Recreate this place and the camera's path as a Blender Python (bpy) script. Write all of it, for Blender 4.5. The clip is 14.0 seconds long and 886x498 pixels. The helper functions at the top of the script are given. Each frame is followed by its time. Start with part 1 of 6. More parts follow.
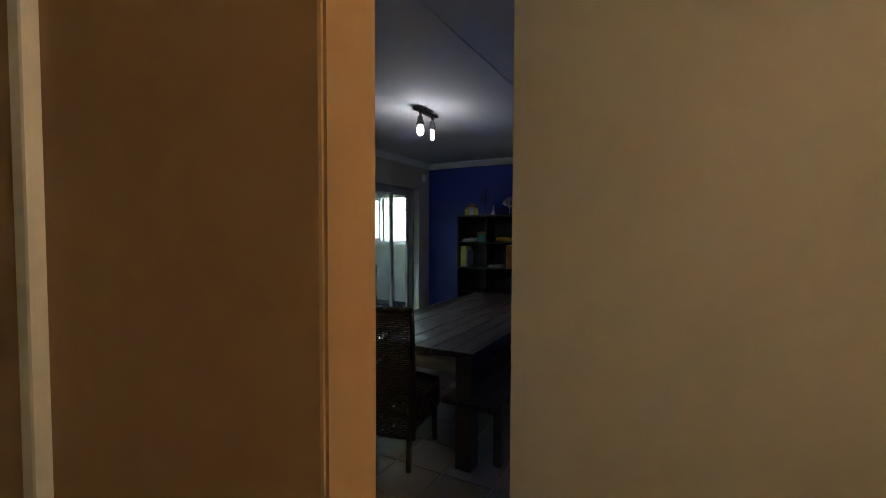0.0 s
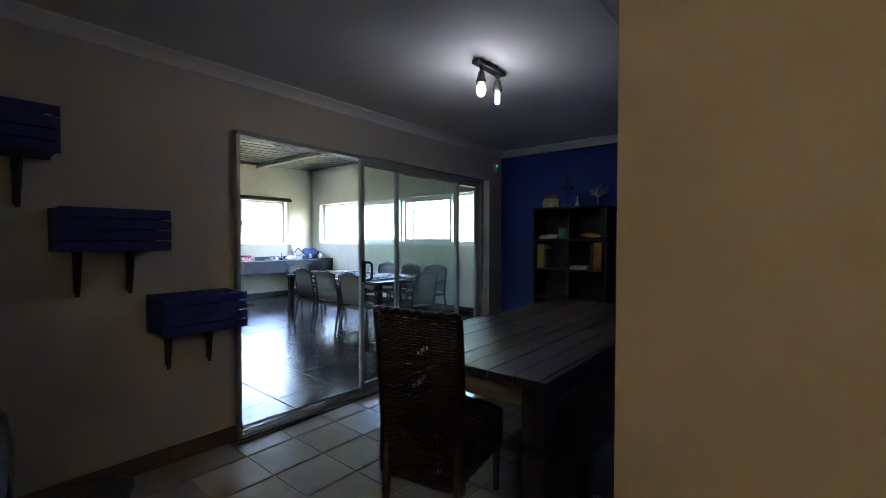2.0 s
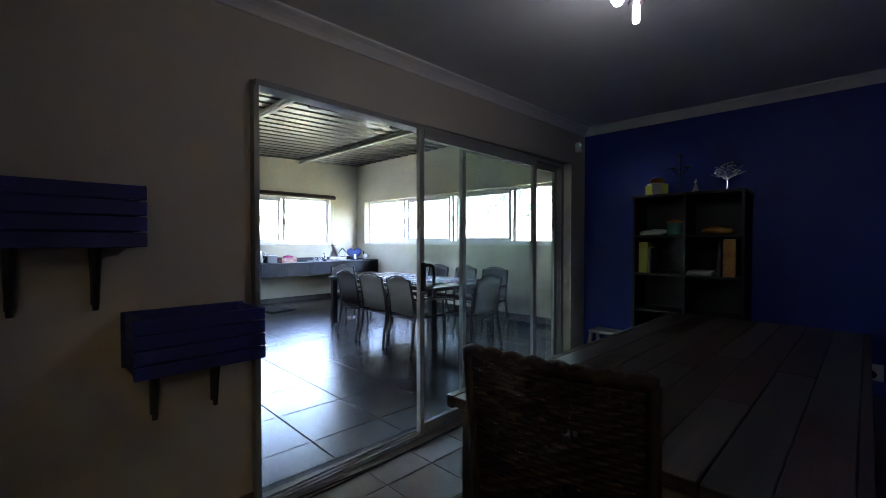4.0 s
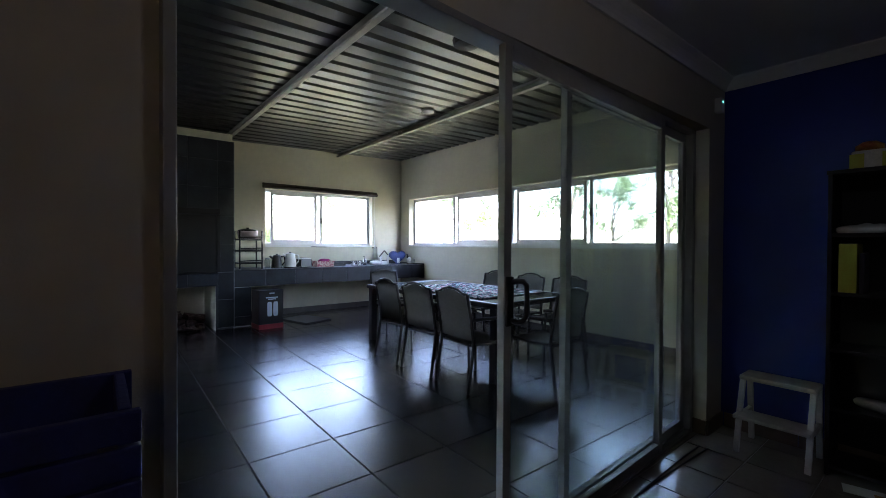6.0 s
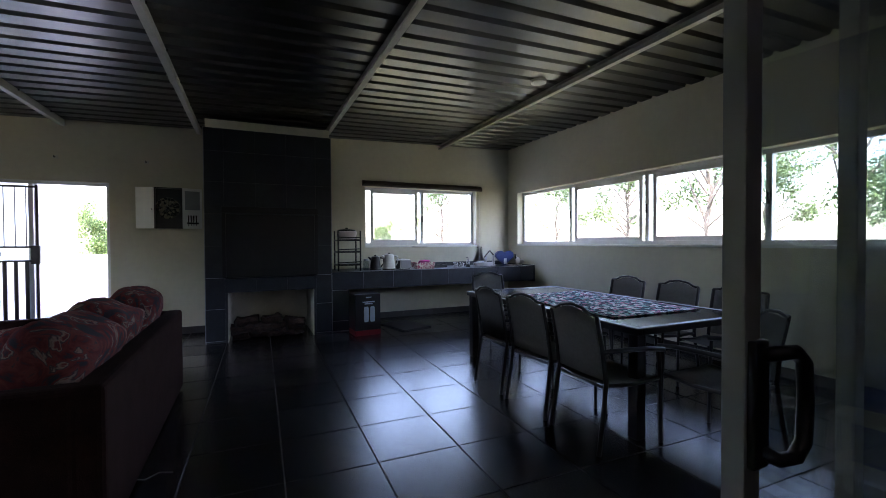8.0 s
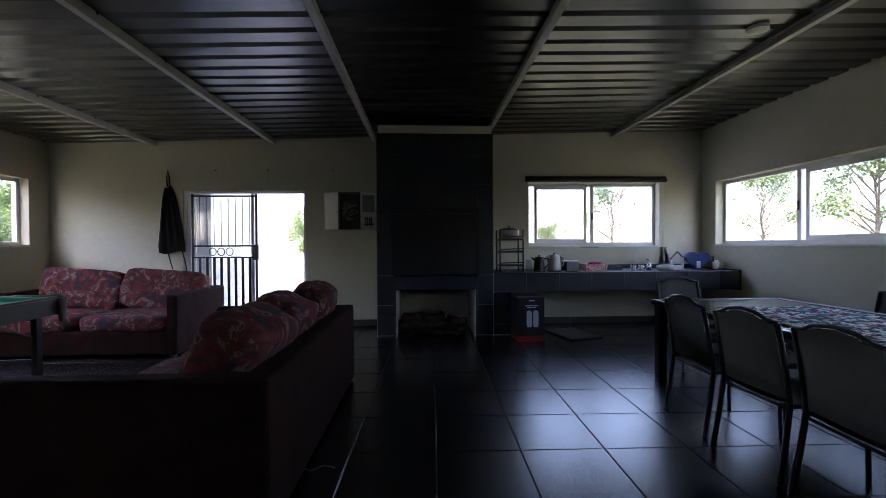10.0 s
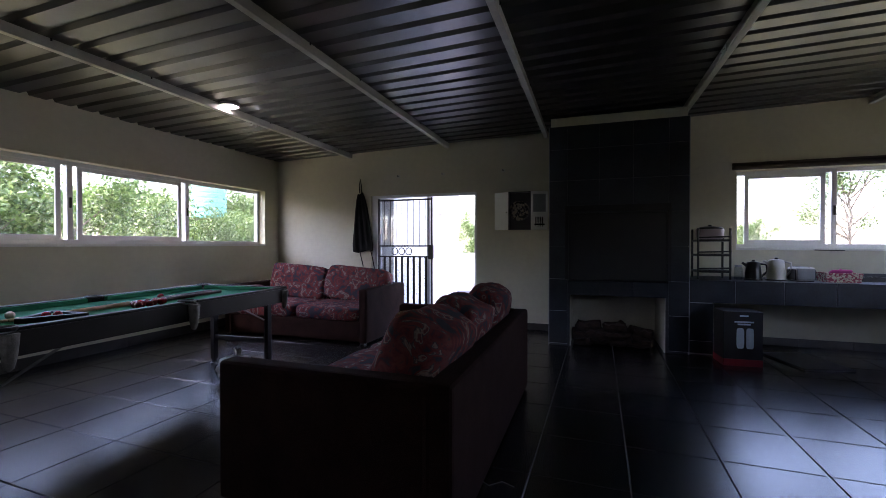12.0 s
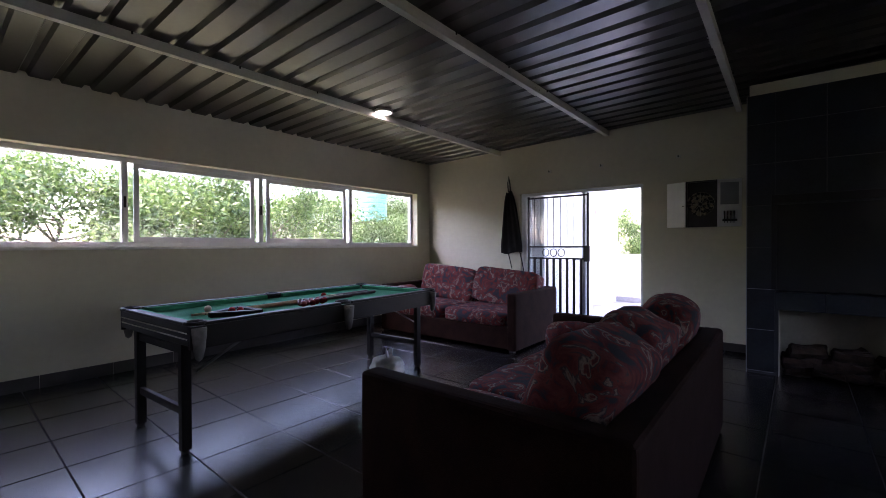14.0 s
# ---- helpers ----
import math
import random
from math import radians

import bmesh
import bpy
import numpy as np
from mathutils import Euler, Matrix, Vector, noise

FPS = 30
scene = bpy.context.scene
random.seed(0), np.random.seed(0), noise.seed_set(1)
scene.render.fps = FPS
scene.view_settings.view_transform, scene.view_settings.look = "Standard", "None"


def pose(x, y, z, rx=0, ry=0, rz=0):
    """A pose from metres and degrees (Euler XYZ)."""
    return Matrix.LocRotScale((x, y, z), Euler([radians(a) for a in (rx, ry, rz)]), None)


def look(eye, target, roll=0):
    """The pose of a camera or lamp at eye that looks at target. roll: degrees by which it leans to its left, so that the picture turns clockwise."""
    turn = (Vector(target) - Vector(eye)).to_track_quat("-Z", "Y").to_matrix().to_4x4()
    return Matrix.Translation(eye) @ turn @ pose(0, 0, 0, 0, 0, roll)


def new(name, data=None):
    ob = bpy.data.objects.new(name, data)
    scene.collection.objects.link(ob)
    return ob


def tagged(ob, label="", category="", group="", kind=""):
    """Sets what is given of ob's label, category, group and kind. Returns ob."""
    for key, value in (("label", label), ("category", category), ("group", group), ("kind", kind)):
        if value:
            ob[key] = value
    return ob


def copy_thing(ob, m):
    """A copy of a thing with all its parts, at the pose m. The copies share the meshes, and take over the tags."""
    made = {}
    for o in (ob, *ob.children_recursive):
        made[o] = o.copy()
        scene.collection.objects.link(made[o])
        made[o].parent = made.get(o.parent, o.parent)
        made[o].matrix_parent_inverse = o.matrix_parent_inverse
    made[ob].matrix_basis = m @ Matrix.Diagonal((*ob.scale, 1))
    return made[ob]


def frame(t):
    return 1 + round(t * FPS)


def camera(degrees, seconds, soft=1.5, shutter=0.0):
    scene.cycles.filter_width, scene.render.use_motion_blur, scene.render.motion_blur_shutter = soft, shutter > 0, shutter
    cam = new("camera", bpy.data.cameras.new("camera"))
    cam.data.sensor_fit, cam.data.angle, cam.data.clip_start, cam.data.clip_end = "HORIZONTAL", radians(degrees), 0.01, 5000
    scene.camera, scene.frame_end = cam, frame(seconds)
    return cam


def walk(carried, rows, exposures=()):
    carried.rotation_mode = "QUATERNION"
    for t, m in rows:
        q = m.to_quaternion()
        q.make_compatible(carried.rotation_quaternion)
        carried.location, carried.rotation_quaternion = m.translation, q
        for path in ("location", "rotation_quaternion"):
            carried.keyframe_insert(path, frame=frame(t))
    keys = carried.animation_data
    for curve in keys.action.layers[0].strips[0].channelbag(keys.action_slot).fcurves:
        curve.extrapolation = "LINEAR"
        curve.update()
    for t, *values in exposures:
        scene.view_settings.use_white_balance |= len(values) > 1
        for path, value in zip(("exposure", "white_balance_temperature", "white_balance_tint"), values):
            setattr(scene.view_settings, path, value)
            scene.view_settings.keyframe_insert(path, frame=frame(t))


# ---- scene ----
# ---- camera ----
cam = camera(92.4, 14.0, soft=0.6)
PATH = [
    (0, (3.164, -2.04, 1.484), (2.208, -0.285, 1.409), 0.2),
    (0.5, (3.215, -1.883, 1.431), (2.143, -0.195, 1.374), 0.6),
    (1, (3.173, -1.705, 1.413), (2.01, -0.079, 1.357), 0.5),
    (1.5, (3.053, -1.53, 1.378), (1.841, 0.06, 1.339), 0.1),
    (2, (2.9, -1.372, 1.357), (1.631, 0.173, 1.314), 0.1),
    (2.5, (2.748, -1.233, 1.322), (1.428, 0.27, 1.289), 0.0),
    (3, (2.558, -1.132, 1.322), (1.204, 0.34, 1.288), 0.0),
    (5.5, (1.347, -0.318, 1.303), (-0.167, 0.989, 1.276), 0.2),
    (6, (1.104, -0.163, 1.298), (-0.447, 1.098, 1.275), 0.3),
    (6.5, (0.872, -0.021, 1.319), (-0.721, 1.188, 1.292), 0.2),
    (7, (0.679, 0.14, 1.318), (-0.967, 1.276, 1.287), 0.1),
    (7.5, (0.523, 0.285, 1.326), (-1.213, 1.277, 1.292), -0.1),
    (10, (-0.005, 0.469, 1.288), (-2.003, 0.561, 1.266), -0.3),
    (10.5, (-0.069, 0.442, 1.299), (-2.066, 0.342, 1.277), -0.2),
    (11, (-0.141, 0.402, 1.305), (-2.12, 0.113, 1.286), -0.1),
    (11.5, (-0.168, 0.367, 1.307), (-2.11, -0.11, 1.289), -0.1),
    (12, (-0.206, 0.33, 1.301), (-2.096, -0.323, 1.281), 0.0),
    (12.5, (-0.249, 0.297, 1.298), (-2.077, -0.515, 1.276), -0.1),
    (13, (-0.331, 0.247, 1.308), (-2.082, -0.72, 1.285), -0.1),
    (13.5, (-0.441, 0.187, 1.319), (-2.098, -0.932, 1.297), -0.1),
    (14, (-0.528, 0.138, 1.316), (-2.085, -1.116, 1.297), -0.2),
]
EXPOSURES = [(0, 6.5, 6550, 16), (0.5, 6.85, 6500, 16), (1.5, 6.42, 6430, 16), (3.0, 6.38, 6430, 18), (5.5, 5.55, 6750, 21), (7.0, 4.95, 6900, 24), (10.0, 3.95, 6900, 27), (14.0, 4.1, 7000, 34)]
walk(cam, [(t, look(eye, target, roll)) for t, eye, target, roll in PATH], EXPOSURES)

# ---- world and large lights ----
world = bpy.data.worlds.new("sky")
scene.world = world
world.use_nodes = True
wn = world.node_tree
sky = wn.nodes.new("ShaderNodeTexSky")
sky.sky_type, sky.sun_disc = "NISHITA", False
sky.sun_elevation, sky.sun_rotation = radians(64), radians(125)
sky.air_density, sky.dust_density, sky.ozone_density = 1.0, 1.8, 1.3
wn.links.new(sky.outputs[0], wn.nodes["Background"].inputs[0])
wn.nodes["Background"].inputs[1].default_value = 0.15

sun_data = bpy.data.lights.new("sun", "SUN")
sun_data.energy, sun_data.angle, sun_data.color = 1.5, radians(4), (1.0, 0.95, 0.88)
sun = new("sun", sun_data)
sun.matrix_world = look((0, 0, 20), (-5.74, 4.02, 20 - 14.4))


# ---- helpers of this scene ----
def link(bm, name, material=None, smooth=False):
    me = bpy.data.meshes.new(name)
    bm.normal_update()
    bm.to_mesh(me)
    bm.free()
    if smooth:
        me.polygons.foreach_set("use_smooth", [True] * len(me.polygons))
    if material:
        me.materials.append(material)
    return me


def part(name, bm, material, parent, label="", smooth=False):
    ob = new(name, link(bm, name, material, smooth))
    ob.parent = parent
    if label:
        ob["label"] = label
    return ob


def share(name, me, parent, m):
    ob = new(name, me)
    ob.parent = parent
    ob.matrix_basis = m
    return ob


def thing(name, label, category, m=None, group="", kind=""):
    ob = new(name)
    if m:
        ob.matrix_basis = m
    return tagged(ob, label, category, group, kind)


def solid(name, bm, material, label, category="", kind="", smooth=False, group="", m=None):
    ob = new(name, link(bm, name, material, smooth))
    if m:
        ob.matrix_basis = m
    return tagged(ob, label, category, group, kind)


def box(bm, x0, y0, z0, x1, y1, z1, bev=0.0, seg=2):
    x0, x1, y0, y1, z0, z1 = min(x0, x1), max(x0, x1), min(y0, y1), max(y0, y1), min(z0, z1), max(z0, z1)
    v = [bm.verts.new((x, y, z)) for x in (x0, x1) for y in (y0, y1) for z in (z0, z1)]
    f = [bm.faces.new([v[i] for i in q]) for q in ((0, 1, 3, 2), (4, 6, 7, 5), (0, 4, 5, 1), (2, 3, 7, 6), (0, 2, 6, 4), (1, 5, 7, 3))]
    if bev:
        bmesh.ops.bevel(bm, geom=list({e for q in f for e in q.edges}), offset=bev, segments=seg, profile=0.6, affect="EDGES")
    return bm


def B(*a, **k):
    return box(bmesh.new(), *a, **k)


def tube(bm, pts, r, n=8, r1=None, cap=True):
    """A rod along pts, its radius from r to r1."""
    pts = [Vector(p) for p in pts]
    rings = []
    side = None
    for i, p in enumerate(pts):
        d = (pts[min(i + 1, len(pts) - 1)] - pts[max(i - 1, 0)]).normalized()
        if side is None:
            side = d.orthogonal().normalized()
        side = (side - d * side.dot(d)).normalized()
        up = d.cross(side)
        rr = r if r1 is None else r + (r1 - r) * i / (len(pts) - 1)
        rings.append([bm.verts.new(p + rr * (math.cos(2 * math.pi * k / n) * side + math.sin(2 * math.pi * k / n) * up)) for k in range(n)])
    for a, b in zip(rings, rings[1:]):
        for k in range(n):
            bm.faces.new((a[k], a[(k + 1) % n], b[(k + 1) % n], b[k]))
    if cap:
        bm.faces.new(list(reversed(rings[0])))
        bm.faces.new(rings[-1])
    return bm


def T(*a, **k):
    return tube(bmesh.new(), *a, **k)


def lathe(bm, profile, n=20, cx=0, cy=0):
    """A turned body: profile of (radius, height)."""
    rings = []
    for r, z in profile:
        rings.append([bm.verts.new((cx + max(r, 0.0005) * math.cos(2 * math.pi * k / n), cy + max(r, 0.0005) * math.sin(2 * math.pi * k / n), z)) for k in range(n)])
    for a, b in zip(rings, rings[1:]):
        for k in range(n):
            bm.faces.new((a[k], a[(k + 1) % n], b[(k + 1) % n], b[k]))
    bm.faces.new(list(reversed(rings[0])))
    bm.faces.new(rings[-1])
    return bm


def L(*a, **k):
    return lathe(bmesh.new(), *a, **k)


def holed(axis, p0, p1, u0, u1, z0, z1, holes=()):
    """A wall slab between p0 and p1 on its thin axis, along u, with holes (u0, u1, z0, z1) cut through."""
    us = sorted({u0, u1, *[h[0] for h in holes], *[h[1] for h in holes]})
    zs = sorted({z0, z1, *[h[2] for h in holes], *[h[3] for h in holes]})
    us, zs = [u for u in us if u0 <= u <= u1], [z for z in zs if z0 <= z <= z1]

    def full(i, j):
        if not (0 <= i < len(us) - 1 and 0 <= j < len(zs) - 1):
            return False
        cu, cz = (us[i] + us[i + 1]) / 2, (zs[j] + zs[j + 1]) / 2
        return not any(h[0] < cu < h[1] and h[2] < cz < h[3] for h in holes)

    bm = bmesh.new()
    verts = {}

    def v(p, u, z):
        key = (p, u, z)
        if key not in verts:
            verts[key] = bm.verts.new((p, u, z) if axis == "x" else (u, p, z))
        return verts[key]

    for i in range(len(us) - 1):
        for j in range(len(zs) - 1):
            if not full(i, j):
                continue
            a, b, c, d = us[i], us[i + 1], zs[j], zs[j + 1]
            for p in (p0, p1):
                bm.faces.new([v(p, a, c), v(p, b, c), v(p, b, d), v(p, a, d)])
            if not full(i - 1, j):
                bm.faces.new([v(p0, a, c), v(p1, a, c), v(p1, a, d), v(p0, a, d)])
            if not full(i + 1, j):
                bm.faces.new([v(p0, b, c), v(p1, b, c), v(p1, b, d), v(p0, b, d)])
            if not full(i, j - 1):
                bm.faces.new([v(p0, a, c), v(p1, a, c), v(p1, b, c), v(p0, b, c)])
            if not full(i, j + 1):
                bm.faces.new([v(p0, a, d), v(p1, a, d), v(p1, b, d), v(p0, b, d)])
    bmesh.ops.recalc_face_normals(bm, faces=bm.faces)
    return bm


# ---- materials ----
def mat(name, col, rough=0.6, metal=0.0, var=0.12, scale=5.0, bump=0.0, bscale=80.0, col2=None, emit=None, power=0.0, spec=0.5, rvar=0.0, stretch=None, rand=0.0):
    m = bpy.data.materials.new(name)
    m.use_nodes = True
    nt = m.node_tree
    n, ln = nt.nodes, nt.links
    p = n["Principled BSDF"]
    p.inputs["Roughness"].default_value, p.inputs["Metallic"].default_value = rough, metal
    p.inputs["Specular IOR Level"].default_value = spec
    co = n.new("ShaderNodeTexCoord")
    mp = n.new("ShaderNodeMapping")
    ln.new(co.outputs["Object"], mp.inputs["Vector"])
    if stretch:
        mp.inputs["Scale"].default_value = stretch
    t = n.new("ShaderNodeTexNoise")
    t.inputs["Scale"].default_value, t.inputs["Detail"].default_value = scale, 6.0
    ln.new(mp.outputs[0], t.inputs["Vector"])
    t2 = n.new("ShaderNodeTexNoise")
    t2.inputs["Scale"].default_value, t2.inputs["Detail"].default_value = scale * 9, 4.0
    ln.new(mp.outputs[0], t2.inputs["Vector"])
    av = n.new("ShaderNodeMath")
    av.operation = "MULTIPLY_ADD"
    ln.new(t2.outputs[0], av.inputs[0])
    av.inputs[1].default_value = 0.35
    s1 = n.new("ShaderNodeMath")
    s1.operation = "MULTIPLY"
    ln.new(t.outputs[0], s1.inputs[0])
    s1.inputs[1].default_value = 0.65
    ln.new(s1.outputs[0], av.inputs[2])
    r = n.new("ShaderNodeValToRGB")
    a = [c * (1 - var) for c in col]
    b = [min(1, c * (1 + var)) for c in (col2 or col)]
    r.color_ramp.elements[0].position, r.color_ramp.elements[1].position = 0.32, 0.68
    r.color_ramp.elements[0].color, r.color_ramp.elements[1].color = (*a, 1), (*b, 1)
    ln.new(av.outputs[0], r.inputs[0])
    out = r.outputs[0]
    if rand:
        oi = n.new("ShaderNodeObjectInfo")
        mr = n.new("ShaderNodeMapRange")
        mr.inputs[3].default_value, mr.inputs[4].default_value = 1 - rand, 1 + rand
        ln.new(oi.outputs["Random"], mr.inputs[0])
        hs = n.new("ShaderNodeHueSaturation")
        ln.new(mr.outputs[0], hs.inputs["Value"])
        ln.new(out, hs.inputs["Color"])
        out = hs.outputs[0]
    ln.new(out, p.inputs["Base Color"])
    if rvar:
        mr = n.new("ShaderNodeMapRange")
        mr.inputs[3].default_value, mr.inputs[4].default_value = max(0.02, rough - rvar), min(1, rough + rvar)
        ln.new(t.outputs[0], mr.inputs[0])
        ln.new(mr.outputs[0], p.inputs["Roughness"])
    if bump:
        t3 = n.new("ShaderNodeTexNoise")
        t3.inputs["Scale"].default_value, t3.inputs["Detail"].default_value = bscale, 5.0
        ln.new(mp.outputs[0], t3.inputs["Vector"])
        bn = n.new("ShaderNodeBump")
        bn.inputs["Strength"].default_value, bn.inputs["Distance"].default_value = bump, 0.01
        ln.new(t3.outputs[0], bn.inputs["Height"])
        ln.new(bn.outputs[0], p.inputs["Normal"])
    if emit:
        p.inputs["Emission Color"].default_value, p.inputs["Emission Strength"].default_value = (*emit, 1), power
    return m


def glass(name, tint=(1, 1, 1), rough=0.0, haze=0.0):
    m = bpy.data.materials.new(name)
    m.use_nodes = True
    n, ln = m.node_tree.nodes, m.node_tree.links
    tr, gl, mx, lw, fr = n.new("ShaderNodeBsdfTransparent"), n.new("ShaderNodeBsdfGlossy"), n.new("ShaderNodeMixShader"), n.new("ShaderNodeLayerWeight"), n.new("ShaderNodeMath")
    tr.inputs[0].default_value = (*tint, 1)
    gl.inputs["Roughness"].default_value = 0.01
    pw = n.new("ShaderNodeMath")
    pw.operation, fr.operation = "POWER", "MULTIPLY_ADD"
    lw.inputs[0].default_value = 0.5
    ln.new(lw.outputs["Facing"], pw.inputs[0])
    pw.inputs[1].default_value = 4.0
    ln.new(pw.outputs[0], fr.inputs[0])
    fr.inputs[1].default_value, fr.inputs[2].default_value = 0.5, 0.03
    ln.new(fr.outputs[0], mx.inputs[0])
    ln.new(tr.outputs[0], mx.inputs[1])
    ln.new(gl.outputs[0], mx.inputs[2])
    last = mx.outputs[0]
    if haze:
        df, m2, ns, mp = n.new("ShaderNodeBsdfDiffuse"), n.new("ShaderNodeMixShader"), n.new("ShaderNodeTexNoise"), n.new("ShaderNodeMapRange")
        df.inputs[0].default_value = (0.7, 0.72, 0.74, 1)
        ns.inputs["Scale"].default_value, ns.inputs["Detail"].default_value = 3.0, 6.0
        mp.inputs[1].default_value, mp.inputs[2].default_value, mp.inputs[4].default_value = 0.35, 0.75, haze
        ln.new(ns.outputs[0], mp.inputs[0])
        ln.new(mp.outputs[0], m2.inputs[0])
        ln.new(last, m2.inputs[1])
        ln.new(df.outputs[0], m2.inputs[2])
        last = m2.outputs[0]
    ln.new(last, n["Material Output"].inputs[0])
    return m


M_CREAM = mat("cream_plaster", (0.58, 0.545, 0.42), 0.75, var=0.07, scale=1.5, bump=0.12, bscale=140)
M_DWALL = mat("dining_plaster", (0.50, 0.475, 0.405), 0.7, var=0.06, scale=1.5, bump=0.1, bscale=140)
M_BLUE = mat("blue_paint", (0.016, 0.037, 0.27), 0.55, var=0.1, scale=2, bump=0.08, bscale=140)
M_CEIL = mat("ceiling_board", (0.72, 0.72, 0.72), 0.8, var=0.04, scale=2, bump=0.05, bscale=120)
M_CORN = mat("cornice_white", (0.74, 0.74, 0.72), 0.6, var=0.05)
M_TILE = mat("slate_floor_tile", (0.013, 0.012, 0.0135), 0.25, var=0.3, scale=6, bump=0.07, bscale=140, col2=(0.022, 0.020, 0.021), rvar=0.03, rand=0.15, spec=1.0)
M_TILE.node_tree.nodes["Principled BSDF"].inputs["IOR"].default_value = 1.62
M_GROUT = mat("dark_grout", (0.075, 0.075, 0.076), 0.85, var=0.3, scale=12, bump=0.2)
M_DTILE = mat("glazed_floor_tile", (0.24, 0.215, 0.185), 0.22, var=0.12, scale=4, bump=0.08, bscale=20, rvar=0.06, rand=0.08)
M_DGROUT = mat("light_grout", (0.34, 0.32, 0.29), 0.85, var=0.2, scale=12)
M_SKIRT = mat("skirting_tile", (0.045, 0.04, 0.038), 0.35, var=0.3, scale=8)
M_DSKIRT = mat("brown_skirting", (0.12, 0.085, 0.06), 0.4, var=0.25, scale=8)
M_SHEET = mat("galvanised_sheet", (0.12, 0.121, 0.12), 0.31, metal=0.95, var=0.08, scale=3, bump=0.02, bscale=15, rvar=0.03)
M_BEAM = mat("grey_purlin", (0.52, 0.515, 0.465), 0.5, var=0.12, scale=6)
M_ALU = mat("white_aluminium", (0.72, 0.73, 0.74), 0.35, var=0.05, scale=4)
M_DALU = mat("door_aluminium", (0.27, 0.275, 0.27), 0.4, var=0.08, scale=4)
M_GLASS = glass("window_glass", (0.97, 0.98, 0.98), haze=0.15)
M_DGLASS = glass("door_glass", (0.86, 0.90, 0.89), haze=0.10)
M_SLATE = mat("slate_wall_tile", (0.020, 0.024, 0.032), 0.35, var=0.35, scale=5, bump=0.25, bscale=30, rvar=0.1, rand=0.12)
M_LGROUT = mat("pale_grout", (0.30, 0.31, 0.33), 0.8, var=0.15)
M_FGROUT = mat("slate_grout", (0.055, 0.06, 0.068), 0.8, var=0.2)
M_DOORW = mat("tan_door_paint", (0.40, 0.255, 0.14), 0.6, var=0.08, scale=3, bump=0.05, bscale=60)
M_BLACK = mat("black_steel", (0.008, 0.008, 0.009), 0.5, var=0.3, scale=8)
M_DARKWOOD = mat("dark_wood", (0.05, 0.03, 0.018), 0.45, var=0.4, scale=3, stretch=(1, 8, 8), bump=0.15)
M_SOFA = mat("brown_suede", (0.030, 0.013, 0.0105), 0.95, var=0.3, scale=6, bump=0.2, bscale=200, spec=0.1)
M_BAIZE = mat("green_baize", (0.02, 0.22, 0.12), 0.95, var=0.1, scale=12, bump=0.1, bscale=300, spec=0.1)
M_STEEL = mat("dark_bronze_frame", (0.03, 0.028, 0.028), 0.4, var=0.2, metal=0.3)
# ---- the plan ----
RX0, RX1, RY0, RY1 = -6.8, -0.13, -5.25, 5.05     # patio room
DX1, DY1, DZ = 2.68, 3.34, 2.475                   # dining room
FP_X, FP_Y0, FP_Y1 = -5.88, -0.17, 1.44            # braai


def roof_z(y):
    return 3.003 + 0.0257 * y


W1 = (2.16, 4.33, 1.26, 2.28)
W2 = (-6.47, -0.97, 1.275, 2.25)
W3 = (-6.45, -0.45, 1.31, 2.27)
GATE = (-3.27, -1.38, 0.0, 2.15)

# ---- patio shell ----
tagged(solid("wall_far", holed("x", RX0 - 0.23, RX0, RY0 - 0.23, RY1 + 0.23, 0, 3.35, [W1, GATE]), M_CREAM, "cream painted plaster wall with a window and a door", "wall", "structure"))
solid("wall_right", holed("y", RY1, RY1 + 0.23, RX0, 0, 0, 3.35, [W2]), M_CREAM, "cream painted plaster wall with a long window", "wall", "structure")
solid("wall_left", holed("y", RY0 - 0.23, RY0, RX0, 0, 0, 3.35, [W3]), M_CREAM, "cream painted plaster wall with a long window", "wall", "structure")
solid("wall_door", holed("x", RX1, 0, RY0, RY1, 0, 3.35, [(-0.058, 3.06, 0.0, 2.092)]), M_DWALL, "cream plaster wall with a wide sliding door opening", "wall", "structure")

floor_bm = B(RX0 - 0.2, RY0 - 0.2, -0.2, -0.12, RY1 + 0.2, -0.006)
solid("floor", floor_bm, M_GROUT, "dark grey slate look floor tiles with dark joints", "floor", "structure")
solid("floor_dining", B(-0.12, -6.0, -0.2, 5.0, DY1 + 0.2, -0.006), M_DGROUT, "beige glazed floor tiles with pale joints", "floor", "structure")

# ---- dining shell ----
solid("wall_dining_end", B(0, DY1, 0, DX1 + 0.2, DY1 + 0.2, 2.6), M_BLUE, "royal blue painted plaster wall", "wall", "structure")
SKEW = pose(DX1, -0.66, 0, 0, 0, 1.7)
solid("wall_dining_side", B(0, 0, 0, 0.2, DY1 + 0.76, 2.6), M_BLUE, "royal blue painted plaster wall", "wall", "structure", m=SKEW)
solid("wall_hall", B(DX1 + 0.003, -0.67, 0, 5.0, -0.45, 2.6), M_DWALL, "cream plaster wall end lit by a warm lamp", "wall", "structure")
solid("wall_partition", B(0, -1.87, 0, 2.3, -1.77, 2.6), M_DWALL, "cream plaster partition beside the passage", "wall", "structure")
solid("wall_partition_head", B(2.3, -1.87, 2.12, DX1 + 0.3, -1.77, 2.6), M_DWALL, "cream plaster above the passage door", "wall", "structure")
solid("wall_passage", B(4.3, -5.0, 0, 4.5, -0.67, 2.6), M_DWALL, "cream plaster passage wall", "wall", "structure")
